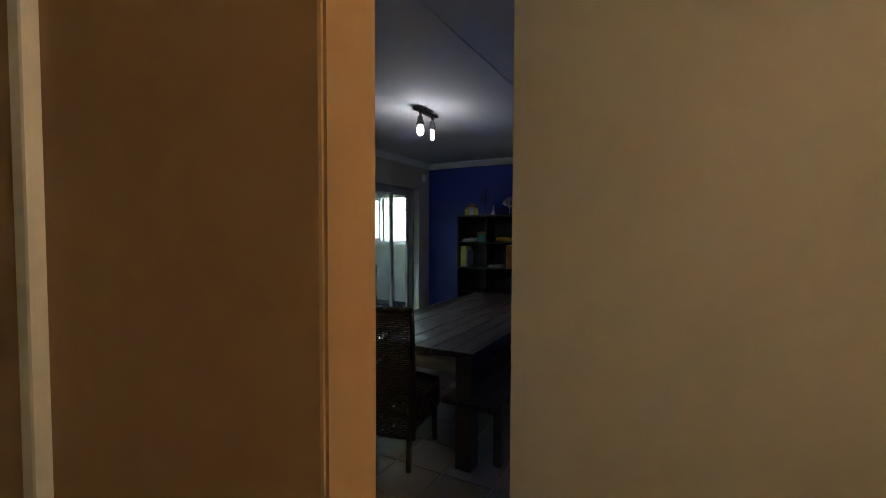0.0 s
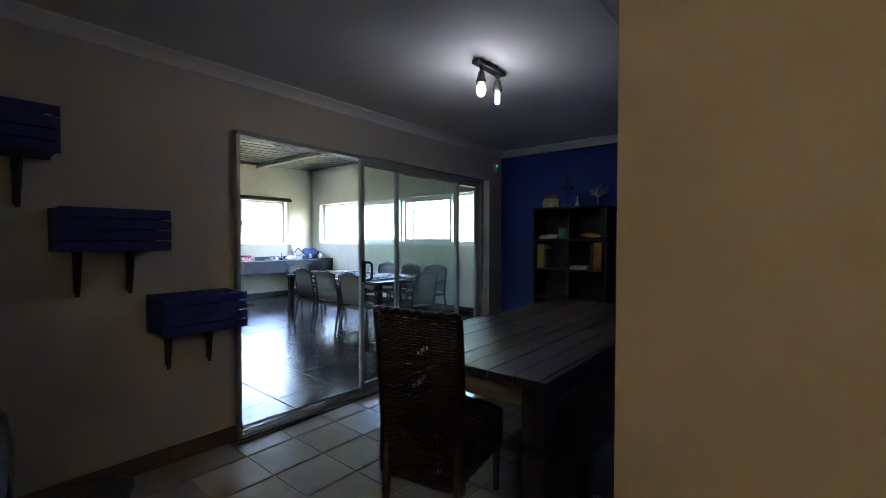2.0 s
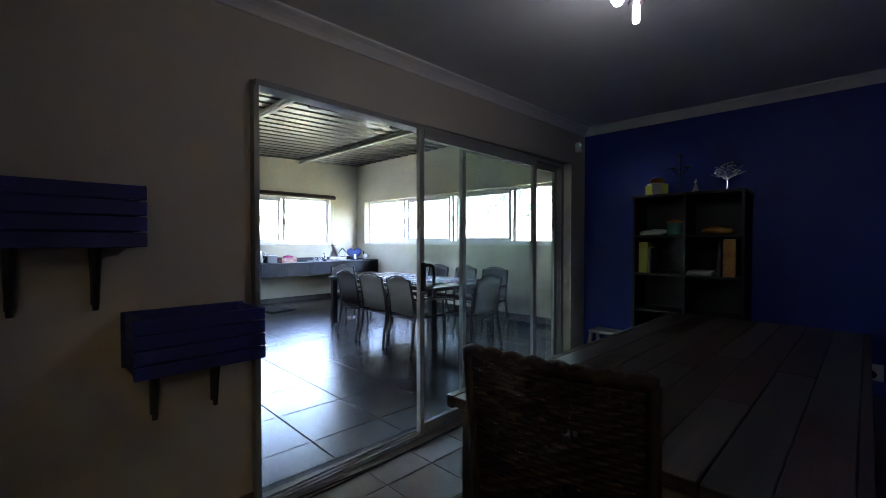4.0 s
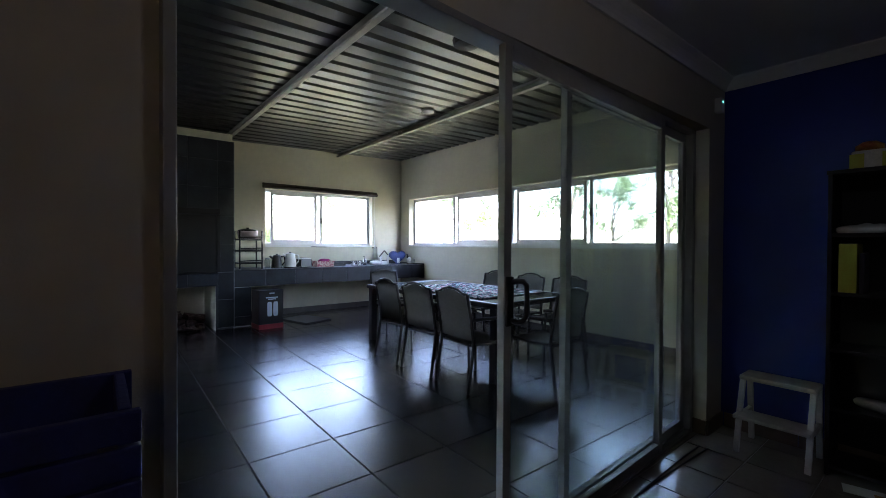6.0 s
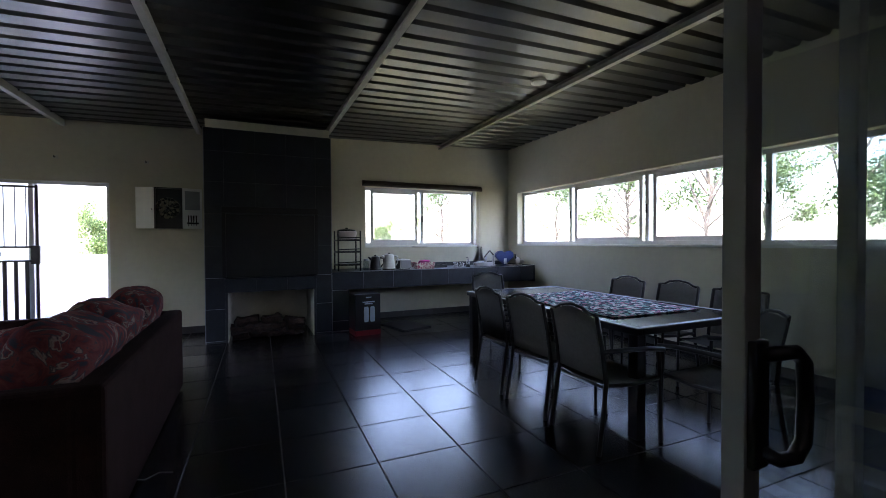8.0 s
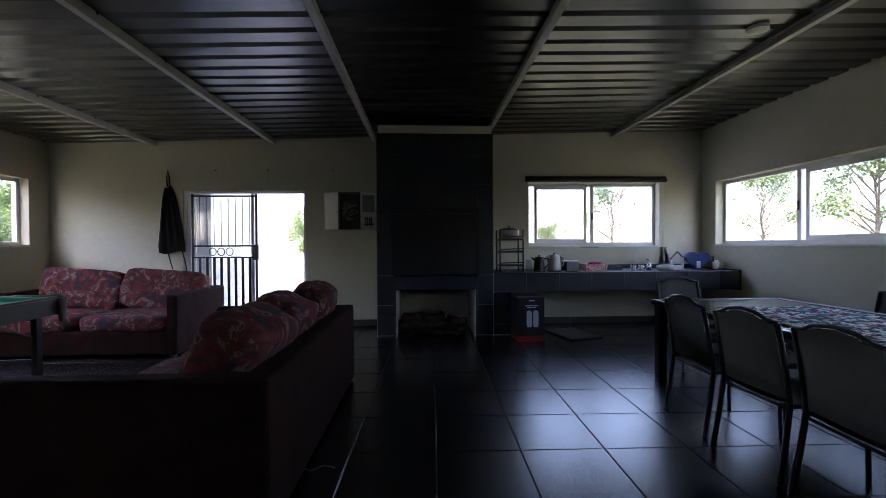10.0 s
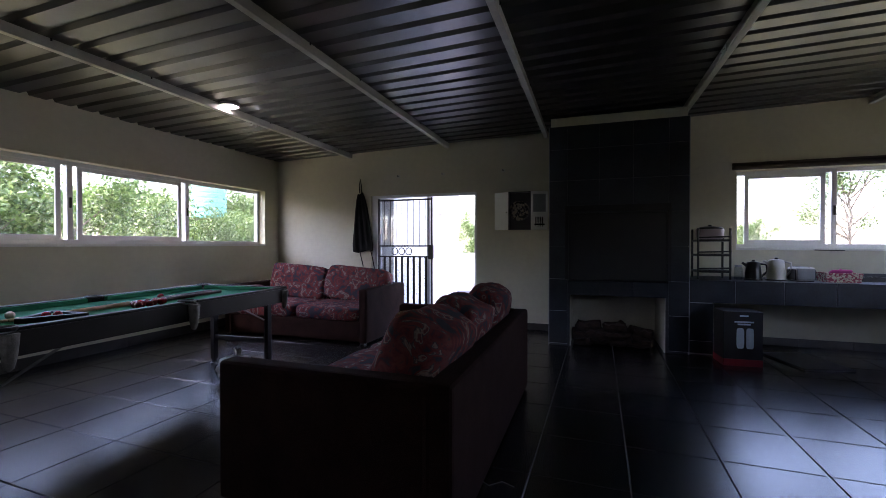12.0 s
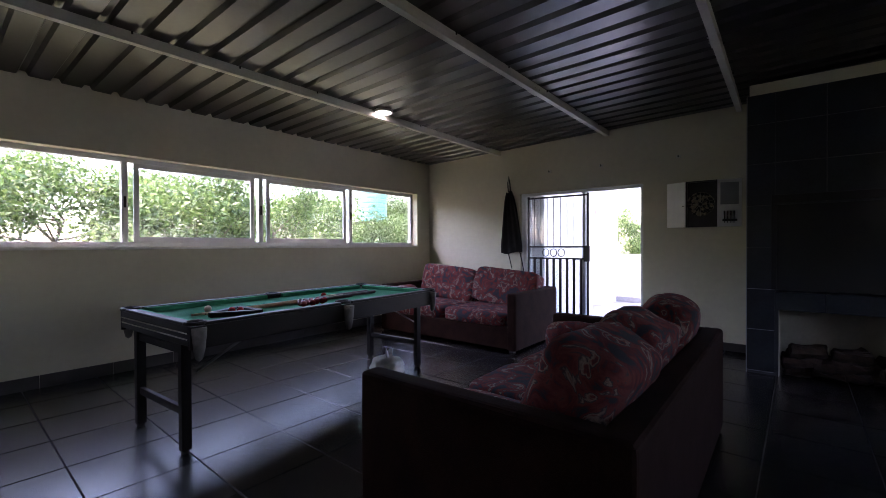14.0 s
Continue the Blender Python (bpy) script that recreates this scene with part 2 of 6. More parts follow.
solid("wall_passage_end", B(0, -5.0, 0, 4.3, -4.8, 2.6), M_DWALL, "cream plaster passage wall", "wall", "structure")
solid("wall_passage_side", B(0.9, -4.8, 0, 1.1, -1.87, 2.6), M_DWALL, "cream plaster passage wall", "wall", "structure")
solid("ceiling", B(0, -5.0, DZ, 5.0, DY1, DZ + 0.1), M_CEIL, "white painted ceiling board", "ceiling", "structure")


# ---- skirtings, cornice, ceiling strips ----
def slab(axis, p0, p1, u0, u1, z0, z1, bev=0.0):
    return B(p0, u0, z0, p1, u1, z1, bev=bev) if axis == "x" else B(u0, p0, z0, u1, p1, z1, bev=bev)


def skirting(name, axis, p, q, runs, h, material, label, step):
    ob = thing(name, label, "skirting", kind="structure")
    for u0, u1 in runs:
        n = max(1, round((u1 - u0) / step))
        for i in range(n):
            a, b = u0 + (u1 - u0) * i / n, u0 + (u1 - u0) * (i + 1) / n
            part("skirting_tile", slab(axis, p, q, a + 0.0015, b - 0.0015, 0.0, h, bev=0.003), material, ob)


skirting("baseboard_far", "x", RX0, RX0 + 0.012, [(RY0, GATE[0]), (GATE[1], FP_Y0), (1.75, RY1)], 0.10, M_SKIRT, "dark tile skirting along the cream wall", 0.54)
skirting("baseboard_right", "y", RY1 - 0.012, RY1, [(RX0 + 0.9, RX1)], 0.10, M_SKIRT, "dark tile skirting along the cream wall", 0.54)
skirting("baseboard_left", "y", RY0, RY0 + 0.012, [(RX0 + 0.02, RX1)], 0.12, M_SKIRT, "dark tile skirting along the cream wall", 0.54)
skirting("baseboard_dining", "x", 0.0, 0.014, [(-1.77, -0.058), (3.06, DY1)], 0.10, M_DSKIRT, "brown tile skirting along the cream wall", 0.4)
skirting("baseboard_dining_end", "y", DY1 - 0.014, DY1, [(0.02, DX1 - 0.14)], 0.10, M_DSKIRT, "brown tile skirting under the blue wall", 0.4)
skirting("baseboard_dining_side", "x", -0.014, 0.0, [(0.0, DY1 + 0.63)], 0.10, M_DSKIRT, "brown tile skirting under the blue wall", 0.4)
bpy.data.objects["baseboard_dining_side"].matrix_basis = SKEW
skirting("baseboard_reveal", "y", 3.046, 3.06, [(-0.09, 0.0)], 0.10, M_DSKIRT, "brown tile skirting in the door reveal", 0.4)


def cornice(name, pts):
    """A coved strip between wall and ceiling along pts, each with the direction into the room."""
    bm = bmesh.new()
    prof = [(0.0, -0.075), (0.012, -0.075), (0.018, -0.06), (0.03, -0.045), (0.048, -0.028), (0.066, -0.018), (0.075, -0.012), (0.075, -0.001), (0.0, -0.001)]
    rings = []
    for (x, y), (ix, iy) in pts:
        rings.append([bm.verts.new((x + ix * o, y + iy * o, DZ + z)) for o, z in prof])
    for a, b in zip(rings, rings[1:]):
        for k in range(len(prof)):
            bm.faces.new((a[k], a[(k + 1) % len(prof)], b[(k + 1) % len(prof)], b[k]))
    bmesh.ops.recalc_face_normals(bm, faces=bm.faces)
    return solid(name, bm, M_CORN, "white coved plaster cornice under the ceiling", "cornice", "structure")


cornice("trim_cornice", [((0, -1.77), (1, 0)), ((0, DY1), (1, -1)), ((DX1 - 0.118, DY1), (-1, -1)), ((DX1, -0.66), (-1, 0))])
solid("trim_ceiling_strip", B(2.168, -1.77, DZ - 0.003, 2.19, DY1 - 0.08, DZ, bev=0.001), M_CEIL, "white cover strip over a ceiling joint", "trim", "structure")
dl = thing("door_3", "tan painted door leaf standing open beside the passage", "door", kind="structure")
part("door_leaf", B(2.30, -1.828, 0.01, 2.956, -1.772, 2.1, bev=0.003), M_DOORW, dl)
part("edge_strip", B(2.956, -1.826, 0.01, 2.959, -1.774, 2.1), M_DOORW, dl)
part("frame_strip", B(2.49, -1.846, 0.01, 2.53, -1.828, 2.1, bev=0.006), M_CORN, dl, "pale upright strip on the door")

# ---- roof ----
bm = bmesh.new()
prof = []
x = RX0
PITCH = 0.229
while x < RX1:
    prof += [(x, 0.0), (x + 0.115, 0.0), (x + 0.135, 0.037), (x + 0.175, 0.037), (x + 0.195, 0.0)]
    x += PITCH
prof = [(px, pz) for px, pz in prof if px <= RX1] + [(RX1, 0.0)]
NY = 12
rows = []
for j in range(NY + 1):
    y = RY0 + (RY1 - RY0) * j / NY
    rows.append([bm.verts.new((px, y, roof_z(y) + pz + 0.004 * math.sin(px * 3.1 + y * 1.3))) for px, pz in prof])
for a, b in zip(rows, rows[1:]):
    for k in range(len(prof) - 1):
        bm.faces.new((a[k], b[k], b[k + 1], a[k + 1]))
top = bmesh.ops.extrude_face_region(bm, geom=bm.faces[:])
bmesh.ops.translate(bm, verts=[v for v in top["geom"] if isinstance(v, bmesh.types.BMVert)], vec=(0, 0, 0.003))
bmesh.ops.recalc_face_normals(bm, faces=bm.faces)
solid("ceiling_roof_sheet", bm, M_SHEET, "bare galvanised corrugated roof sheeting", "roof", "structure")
# Overhang at -y is an added, unseen eave that keeps sun out of window_3.
solid("roof_slab", B(RX0 - 0.23, RY0 - 0.95, 3.36, 0.0, RY1 + 0.23, 3.44), M_BEAM, "plain covering over the roof sheeting with an added sun-blocking eave", "roof", "structure")
solid("roof_slab_dining", B(0, -5.0, 2.6, 5.0, DY1 + 0.2, 2.7), M_BEAM, "plain covering over the dining ceiling", "roof", "structure")


def beam(y):
    z = roof_z(y) - 0.002
    ob = thing("roof_beam", "grey painted steel lip channel carrying the roof sheeting", "beam", group="roof beams", kind="structure")
    bm = bmesh.new()
    box(bm, RX0, y - 0.028, z - 0.078, RX1, y + 0.028, z - 0.073)
    box(bm, RX0, y - 0.028, z - 0.005, RX1, y + 0.028, z)
    box(bm, RX0, y + 0.0235, z - 0.073, RX1, y + 0.028, z - 0.005)
    box(bm, RX0, y - 0.028, z - 0.073, RX1, y - 0.0245, z - 0.058)
    part("channel", bm, M_BEAM, ob)
    part("splice_plate", B(-4.62, y - 0.034, z - 0.084, -4.44, y - 0.029, z - 0.01, bev=0.001), M_BEAM, ob)
    b2 = bmesh.new()
    for dx in (-4.58, -4.48):
        tube(b2, [(dx, y - 0.05, z - 0.045), (dx, y + 0.04, z - 0.045)], 0.008, 6)
    part("bolt", b2, M_BEAM, ob)
    for k in range(8):
        part("roof_screw", T([(RX0 + 0.45 + 0.8 * k, y + 0.036, z - 0.02), (RX0 + 0.45 + 0.8 * k, y + 0.036, z)], 0.007, 6), M_BLACK, ob)


for y in (3.56, 1.46, -0.30, -1.87, -3.67):
    beam(y)

# ---- windows ----
M_SILL = mat("white_sill", (0.72, 0.72, 0.70), 0.5, var=0.06)


def window(name, axis, face, out, u0, u1, z0, z1, cuts, slides, label):
    """face: the wall's inner face; out: +1 or -1 towards the outside."""
    ob = thing(name, label, "window", kind="structure")
    p = face + out * 0.13
    a, b = p, p + out * 0.07
    fr = part("window_frame", slab(axis, a, b, u0, u1, z0, z0 + 0.05, bev=0.003), M_ALU, ob)
    part("window_frame", slab(axis, a, b, u0, u1, z1 - 0.05, z1, bev=0.003), M_ALU, ob)
    for u in (u0, u1 - 0.05):
        part("window_frame", slab(axis, a, b, u, u + 0.05, z0 + 0.05, z1 - 0.05, bev=0.003), M_ALU, ob)
    edges = [u0 + 0.05, *cuts, u1 - 0.05]
    for u in cuts:
        part("mullion", slab(axis, a - out * 0.004, b, u - 0.028, u + 0.028, z0 + 0.05, z1 - 0.05, bev=0.003), M_ALU, ob)
        part("catch", slab(axis, a - out * 0.018, a - out * 0.004, u - 0.011, u + 0.011, z0 + 0.42, z0 + 0.54, bev=0.003), M_BLACK, ob)
    for i, (e0, e1) in enumerate(zip(edges, edges[1:])):
        if i in slides:
            s = part("sash", slab(axis, a + out * 0.01, a + out * 0.035, e0 + 0.085, e0 + 0.135, z0 + 0.05, z1 - 0.05, bev=0.002), M_ALU, ob)
            part("sash_stile", slab(axis, a + out * 0.01, a + out * 0.035, e1 - 0.135, e1 - 0.085, z0 + 0.05, z1 - 0.05, bev=0.002), M_ALU, s)
            part("sash_rail", slab(axis, a + out * 0.01, a + out * 0.035, e0 + 0.135, e1 - 0.135, z0 + 0.05, z0 + 0.105, bev=0.002), M_ALU, s)
            part("sash_rail", slab(axis, a + out * 0.01, a + out * 0.035, e0 + 0.135, e1 - 0.135, z1 - 0.1, z1 - 0.05, bev=0.002), M_ALU, s)
        g = part("pane", slab(axis, a + out * 0.02, a + out * 0.024, e0 + 0.02, e1 - 0.02, z0 + 0.05, z1 - 0.05), M_GLASS, ob, "clear window glass")
        g.visible_shadow = False
    part("window_sill", slab(axis, face - out * 0.02, p, u0 - 0.0, u1 + 0.0, z0 - 0.03, z0 - 0.001, bev=0.003), M_SILL, ob)
    return ob


window("window_1", "x", RX0, -1, *W1, [3.26], [0], "white aluminium sliding window over the counter")
window("window_2", "y", RY1, 1, *W2, [-5.13, -3.65, -2.19], [1, 2], "long white aluminium sliding window")
window("window_3", "y", RY0, -1, *W3, [-4.98, -3.46, -1.94], [1, 2], "long white aluminium sliding window")
M_BLIND = mat("dark_blind", (0.05, 0.035, 0.03), 0.7, var=0.2, scale=20)
bl = thing("roller_blind", "dark brown bamboo blind rolled up above the window", "blind")
part("roll", T([(RX0 + 0.045, 2.11, 2.315), (RX0 + 0.045, 4.42, 2.315)], 0.035, 12), M_BLIND, bl)
part("head_batten", B(RX0, 2.11, 2.35, RX0 + 0.05, 4.42, 2.375, bev=0.003), M_BLIND, bl)
part("cord", T([(RX0 + 0.06, 4.36, 2.31), (RX0 + 0.055, 4.365, 1.7), (RX0 + 0.05, 4.36, 1.22)], 0.004, 5), M_SILL, bl)
part("cord_weight", B(RX0 + 0.03, 4.32, 1.2, RX0 + 0.06, 4.42, 1.225, bev=0.004), M_BLIND, bl)
solid("sill_rod", T([(RX0 + 0.025, 3.0, 1.235), (RX0 + 0.03, 3.3, 1.23)], 0.006, 6), M_BLACK, "thin black rod lying under the window sill", "rod")

# ---- sliding door between the rooms ----
d = thing("door_1", "aluminium sliding door with tinted glass, half open", "sliding door", pose(0.0, 1.03, 0, 0, 0, 2.3), kind="structure")
DL, DR = -1.068, 2.028
part("jamb", B(-0.09, DL - 0.02, 0, 0.002, DL + 0.006, 2.06, bev=0.003), M_DALU, d)
part("jamb_lip", B(-0.065, DL + 0.006, 0, -0.06, DL + 0.016, 2.06, bev=0.001), M_DALU, d)
part("jamb", B(-0.075, DR - 0.05, 0, -0.0, DR, 2.06, bev=0.003), M_DALU, d)
part("head_track", B(-0.10, DL - 0.01, 2.06, 0.0, DR, 2.09, bev=0.003), M_DALU, d)
bm = bmesh.new()
box(bm, -0.09, DL, 0.0, 0.0, DR, 0.012)
for xx in (-0.07, -0.04, -0.008):
    box(bm, xx - 0.003, DL, 0.012, xx + 0.003, DR, 0.028)
part("floor_track", bm, M_DALU, d)


def leaf(parent, name, x, y0, y1):
    s = part(name, B(x - 0.017, y0 + 0.004, 0.03, x + 0.017, y0 + 0.046, 2.06, bev=0.003), M_DALU, parent)
    part("stile", B(x - 0.017, y1 - 0.05, 0.03, x + 0.017, y1, 2.06, bev=0.003), M_DALU, s)
    part("bottom_rail", B(x - 0.017, y0 + 0.05, 0.03, x + 0.017, y1 - 0.05, 0.09, bev=0.003), M_DALU, s)
    part("top_rail", B(x - 0.017, y0 + 0.05, 2.0, x + 0.017, y1 - 0.05, 2.06, bev=0.003), M_DALU, s)
    g = part("pane", B(x - 0.003, y0 + 0.045, 0.085, x + 0.003, y1 - 0.045, 2.005), M_DGLASS, s, "tinted door glass with smears")
    g.visible_shadow = False
    return s


slide = leaf(d, "sliding_leaf", -0.012, -0.005, 1.49)
leaf(d, "fixed_leaf", -0.06, 0.489, 1.97)
bm = bmesh.new()
tube(bm, [(0.006, 0.03, 1.15), (0.03, 0.04, 1.158), (0.036, 0.07, 1.158), (0.036, 0.095, 1.14), (0.036, 0.1, 1.08), (0.036, 0.095, 1.02), (0.036, 0.07, 1.002), (0.03, 0.04, 1.002), (0.006, 0.03, 1.01)], 0.011, 8)
box(bm, 0.003, 0.005, 0.985, 0.016, 0.045, 1.175, bev=0.005)
part("door_handle", bm, M_BLACK, slide, "black moulded pull handle", smooth=True)
for y in (-0.68, -0.08, 0.22, 0.72, 0.97):
    part("hanger_cap", L([(0.0, 2.062), (0.05, 2.066), (0.055, 2.085), (0.05, 2.1)], 14, cx=-0.125, cy=y), M_BLACK, d, "round black cap under the head")

# ---- far door with security gate ----
g = thing("door_2", "aluminium sliding door standing half open", "sliding door", kind="structure")
Y0, Y1, _, GZ = GATE
YM = -2.19
part("jamb", B(RX0 - 0.14, Y0, 0, RX0 - 0.04, Y0 + 0.045, GZ - 0.045, bev=0.003), M_ALU, g)
part("jamb", B(RX0 - 0.14, Y1 - 0.045, 0, RX0 - 0.04, Y1, GZ - 0.045, bev=0.003), M_ALU, g)
part("head_track", B(RX0 - 0.14, Y0, GZ - 0.045, RX0 - 0.04, Y1, GZ, bev=0.003), M_ALU, g)
part("floor_track", B(RX0 - 0.14, Y0, 0.0, RX0 - 0.04, Y1, 0.02, bev=0.003), M_ALU, g)
for j, xx in enumerate((RX0 - 0.07, RX0 - 0.115)):
    s = part("glass_leaf", B(xx - 0.016, YM - 0.06 + 0.015 * j, 0.02, xx + 0.016, YM - 0.01 + 0.015 * j, GZ - 0.045, bev=0.002), M_ALU, g)
    part("stile", B(xx - 0.016, Y0 + 0.045 + 0.05 * j, 0.02, xx + 0.016, Y0 + 0.095 + 0.05 * j, GZ - 0.045, bev=0.002), M_ALU, s)
    gp = part("pane", B(xx - 0.003, Y0 + 0.09, 0.03, xx + 0.003, YM - 0.05, GZ - 0.05), M_GLASS, s, "clear door glass")
    gp.visible_shadow = False
gate = thing("security_gate", "black wrought iron trellis gate closed in half the doorway", "gate")
XG = RX0 - 0.02
for y in (Y0 + 0.14, YM + 0.04):
    part("gate_post", B(XG - 0.012, y - 0.014, 0.02, XG + 0.012, y + 0.014, GZ - 0.06, bev=0.002), M_BLACK, gate)
for z in (0.08, 1.10, 1.28, GZ - 0.09):
    part("gate_rail", B(XG - 0.01, Y0 + 0.154, z - 0.012, XG + 0.01, YM + 0.026, z + 0.012), M_BLACK, gate)
n = 9
for i in range(1, n):
    y = Y0 + 0.14 + (YM + 0.04 - Y0 - 0.14) * i / n
    part("gate_bar", T([(XG, y, 1.29), (XG, y, GZ - 0.1)], 0.005, 6), M_BLACK, gate)
    part("gate_slat", B(XG - 0.006, y - 0.02, 0.09, XG + 0.006, y + 0.02, 1.09), M_BLACK, gate)
for k in range(3):
    y = (Y0 + YM) / 2 + 0.03 + (k - 1) * 0.13
    part("scroll_ring", T([(XG, y + 0.055 * math.cos(a * math.pi / 8), 1.19 + 0.06 * math.sin(a * math.pi / 8)) for a in range(17)], 0.007, 6), M_BLACK, gate)
part("lock_box", B(XG - 0.02, YM - 0.02, 1.06, XG + 0.03, YM + 0.07, 1.3, bev=0.004), M_BLACK, gate)

# ---- braai fireplace ----
fp = thing("fireplace", "tall braai fireplace clad in dark slate tiles", "fireplace")
HY0, HY1 = 0.09, 1.19                     # wood store and fire opening
bm = holed("x", FP_X - 0.25, FP_X - 0.012, FP_Y0 + 0.012, FP_Y1 - 0.012, 0, 2.82, [(HY0, HY1, 0.0, 0.66), (0.06, 1.22, 0.84, 1.75)])
part("core_front", bm, M_FGROUT, fp)
part("core_side", B(RX0, FP_Y0 + 0.012, 0, FP_X - 0.25, HY0, 2.82), M_FGROUT, fp)
part("core_side", B(RX0, HY1, 0, FP_X - 0.25, FP_Y1 - 0.012, 2.82), M_FGROUT, fp)
M_STORE = mat("whitewashed_plaster", (0.60, 0.57, 0.50), 0.85, var=0.12, scale=4, bump=0.2, bscale=40)
st = part("wood_store", B(RX0 + 0.02, HY0, 0, RX0 + 0.1, HY1, 0.66), M_STORE, fp, "whitewashed niche for firewood")
part("niche_roof", B(RX0 + 0.02, HY0 - 0.001, 0.66, FP_X - 0.25, HY1 + 0.001, 0.70), M_STORE, st)
for y in (HY0, HY1 - 0.008):
    part("niche_cheek", B(RX0 + 0.1, y, 0, FP_X - 0.002, y + 0.008, 0.66), M_STORE, st)
ins = part("fire_box", B(-6.5, 0.06, 0.80, -6.45, 1.22, 1.9), M_BLACK, fp, "black steel fire box")
part("box_floor", B(-6.45, 0.06, 0.80, FP_X - 0.03, 1.22, 0.835), M_BLACK, ins)
part("box_side", B(-6.45, 0.05, 0.835, FP_X - 0.02, 0.065, 1.9), M_BLACK, ins)
part("box_side", B(-6.45, 1.215, 0.835, FP_X - 0.02, 1.23, 1.9), M_BLACK, ins)
part("hood", B(-6.45, 0.065, 1.7, FP_X - 0.03, 1.215, 1.76, bev=0.004), M_BLACK, ins)
fl = part("front_frame", B(FP_X - 0.01, 0.03, 1.72, FP_X + 0.004, 1.25, 1.80, bev=0.004), M_BLACK, ins)
part("front_frame", B(FP_X - 0.01, 0.03, 0.86, FP_X + 0.003, 0.075, 1.72, bev=0.004), M_BLACK, ins)
part("front_frame", B(FP_X - 0.01, 1.205, 0.86, FP_X + 0.003, 1.25, 1.72, bev=0.004), M_BLACK, ins)
part("roller_shutter", B(FP_X - 0.03, 0.075, 0.86, FP_X - 0.012, 1.205, 1.72, bev=0.003), M_BLACK, ins, "black steel shutter over the fire")
tiles = [0.03, 0.45, 0.86, 1.28, 1.70, 2.12, 2.52, 2.82]
ycuts = [FP_Y0, 0.06, 0.44, 0.83, 1.22, FP_Y1]
for i in range(len(ycuts) - 1):
    for j in range(len(tiles) - 1):
        a, b, c, e = ycuts[i], ycuts[i + 1], tiles[j], tiles[j + 1]
        if 0 < i < 4 and c < 1.7:
            continue
        part("tile", B(FP_X - 0.013, a + 0.0025, c + 0.0025, FP_X, b - 0.0025, e - 0.0025, bev=0.002, seg=1), M_SLATE, fp)
for a, b in ((FP_Y0, 0.06), (1.22, FP_Y1)):
    for z in (0.03, 0.45, 0.86):
        part("joint", B(FP_X - 0.0118, a + 0.003, z - 0.0024, FP_X - 0.001, b - 0.003, z + 0.0024), M_LGROUT, fp, "pale tile joint")
for i in range(1, 4):
    part("tile", B(FP_X - 0.013, ycuts[i] + 0.0025, 0.665, FP_X + 0.018, ycuts[i + 1] - 0.0025, 0.84, bev=0.003, seg=1), M_SLATE, fp)
for i, yy in enumerate((FP_Y0, FP_Y1)):
    for j in range(len(tiles) - 1):
        for xa in (RX0, -6.34):
            part("tile", B(xa + 0.002, yy - (0 if i == 0 else 0.013), tiles[j] + 0.0025, xa + 0.455, yy + (0.013 if i == 0 else 0), tiles[j + 1] - 0.0025, bev=0.002, seg=1), M_SLATE, fp)
for yy in (FP_Y0 - 0.004, FP_Y1 - 0.004):
    part("corner_trim", B(FP_X - 0.006, yy, 0, FP_X + 0.004, yy + 0.008, 2.82), M_LGROUT, fp, "pale tile corner trim")
part("plaster_band", B(RX0, FP_Y0 + 0.02, 2.82, FP_X - 0.012, FP_Y1 - 0.02, 2.93), M_CREAM, fp, "cream plaster band under the roof")

M_LOG = mat("dark_bark", (0.014, 0.008, 0.006), 0.95, var=0.5, scale=14, bump=0.8, bscale=60, col2=(0.034, 0.016, 0.011))
rng = random.Random(7)


def log(x, y, z, r, ln, ang, tilt):
    bm = bmesh.new()
    pts = [(0.015 * rng.uniform(-1, 1), ln * (k / 5 - 0.5), 0.012 * rng.uniform(-1, 1)) for k in range(6)]
    tube(bm, pts, r, 9, r * rng.uniform(0.75, 0.95))
    for v in bm.verts:
        v.co += 0.3 * r * noise.noise_vector(v.co * 22 + Vector((x, y, z)) * 9)
    solid("firewood_log", bm, M_LOG, "rough dark split log in the wood store", "log", group="firewood", m=pose(x, y, z, tilt, 0, ang))


for row, (n, z) in enumerate(((4, 0.06), (4, 0.14), (3, 0.215))):
    for xx in (-6.0, -6.14, -6.28):
        for i in range(n):
            log(xx + rng.uniform(-0.02, 0.02), HY0 + 0.17 + (HY1 - HY0 - 0.34) * (i + 0.12 * row) / (n - 0.6) - 0.02, z + rng.uniform(-0.01, 0.012) + (0.035 * math.sin(i * 2.2 + 0.6) if row == 2 else 0), rng.uniform(0.045, 0.068), rng.uniform(0.2, 0.3), rng.uniform(-28, 28), rng.uniform(-7, 7))

# ---- tiled counter ----
CX, CZ = -5.93, 0.88
ct = thing("counter", "long built-in counter clad in dark slate tiles", "counter")
part("slab", B(RX0, FP_Y1, 0.62, CX - 0.012, RY1, CZ - 0.012), M_LGROUT, ct)
part("pier", B(RX0 + 0.5, FP_Y1, 0, CX - 0.012, 1.69, 0.62), M_LGROUT, ct)
yb = [FP_Y1 + 0.004, 1.92, 2.39, 2.86, 3.33, 3.80, 4.27, 4.74, RY1 - 0.03]
for a, b in zip(yb, yb[1:]):
    part("tile", B(CX - 0.013, a + 0.003, 0.62, CX, b - 0.003, CZ - 0.003, bev=0.002, seg=1), M_SLATE, ct)
    for xa, xb in ((RX0 + 0.01, -6.37), (-6.37, CX + 0.004)):
        part("tile", B(xa + 0.002, a + 0.0025, CZ - 0.013, xb - 0.002, b - 0.0025, CZ, bev=0.002, seg=1), M_SLATE, ct)
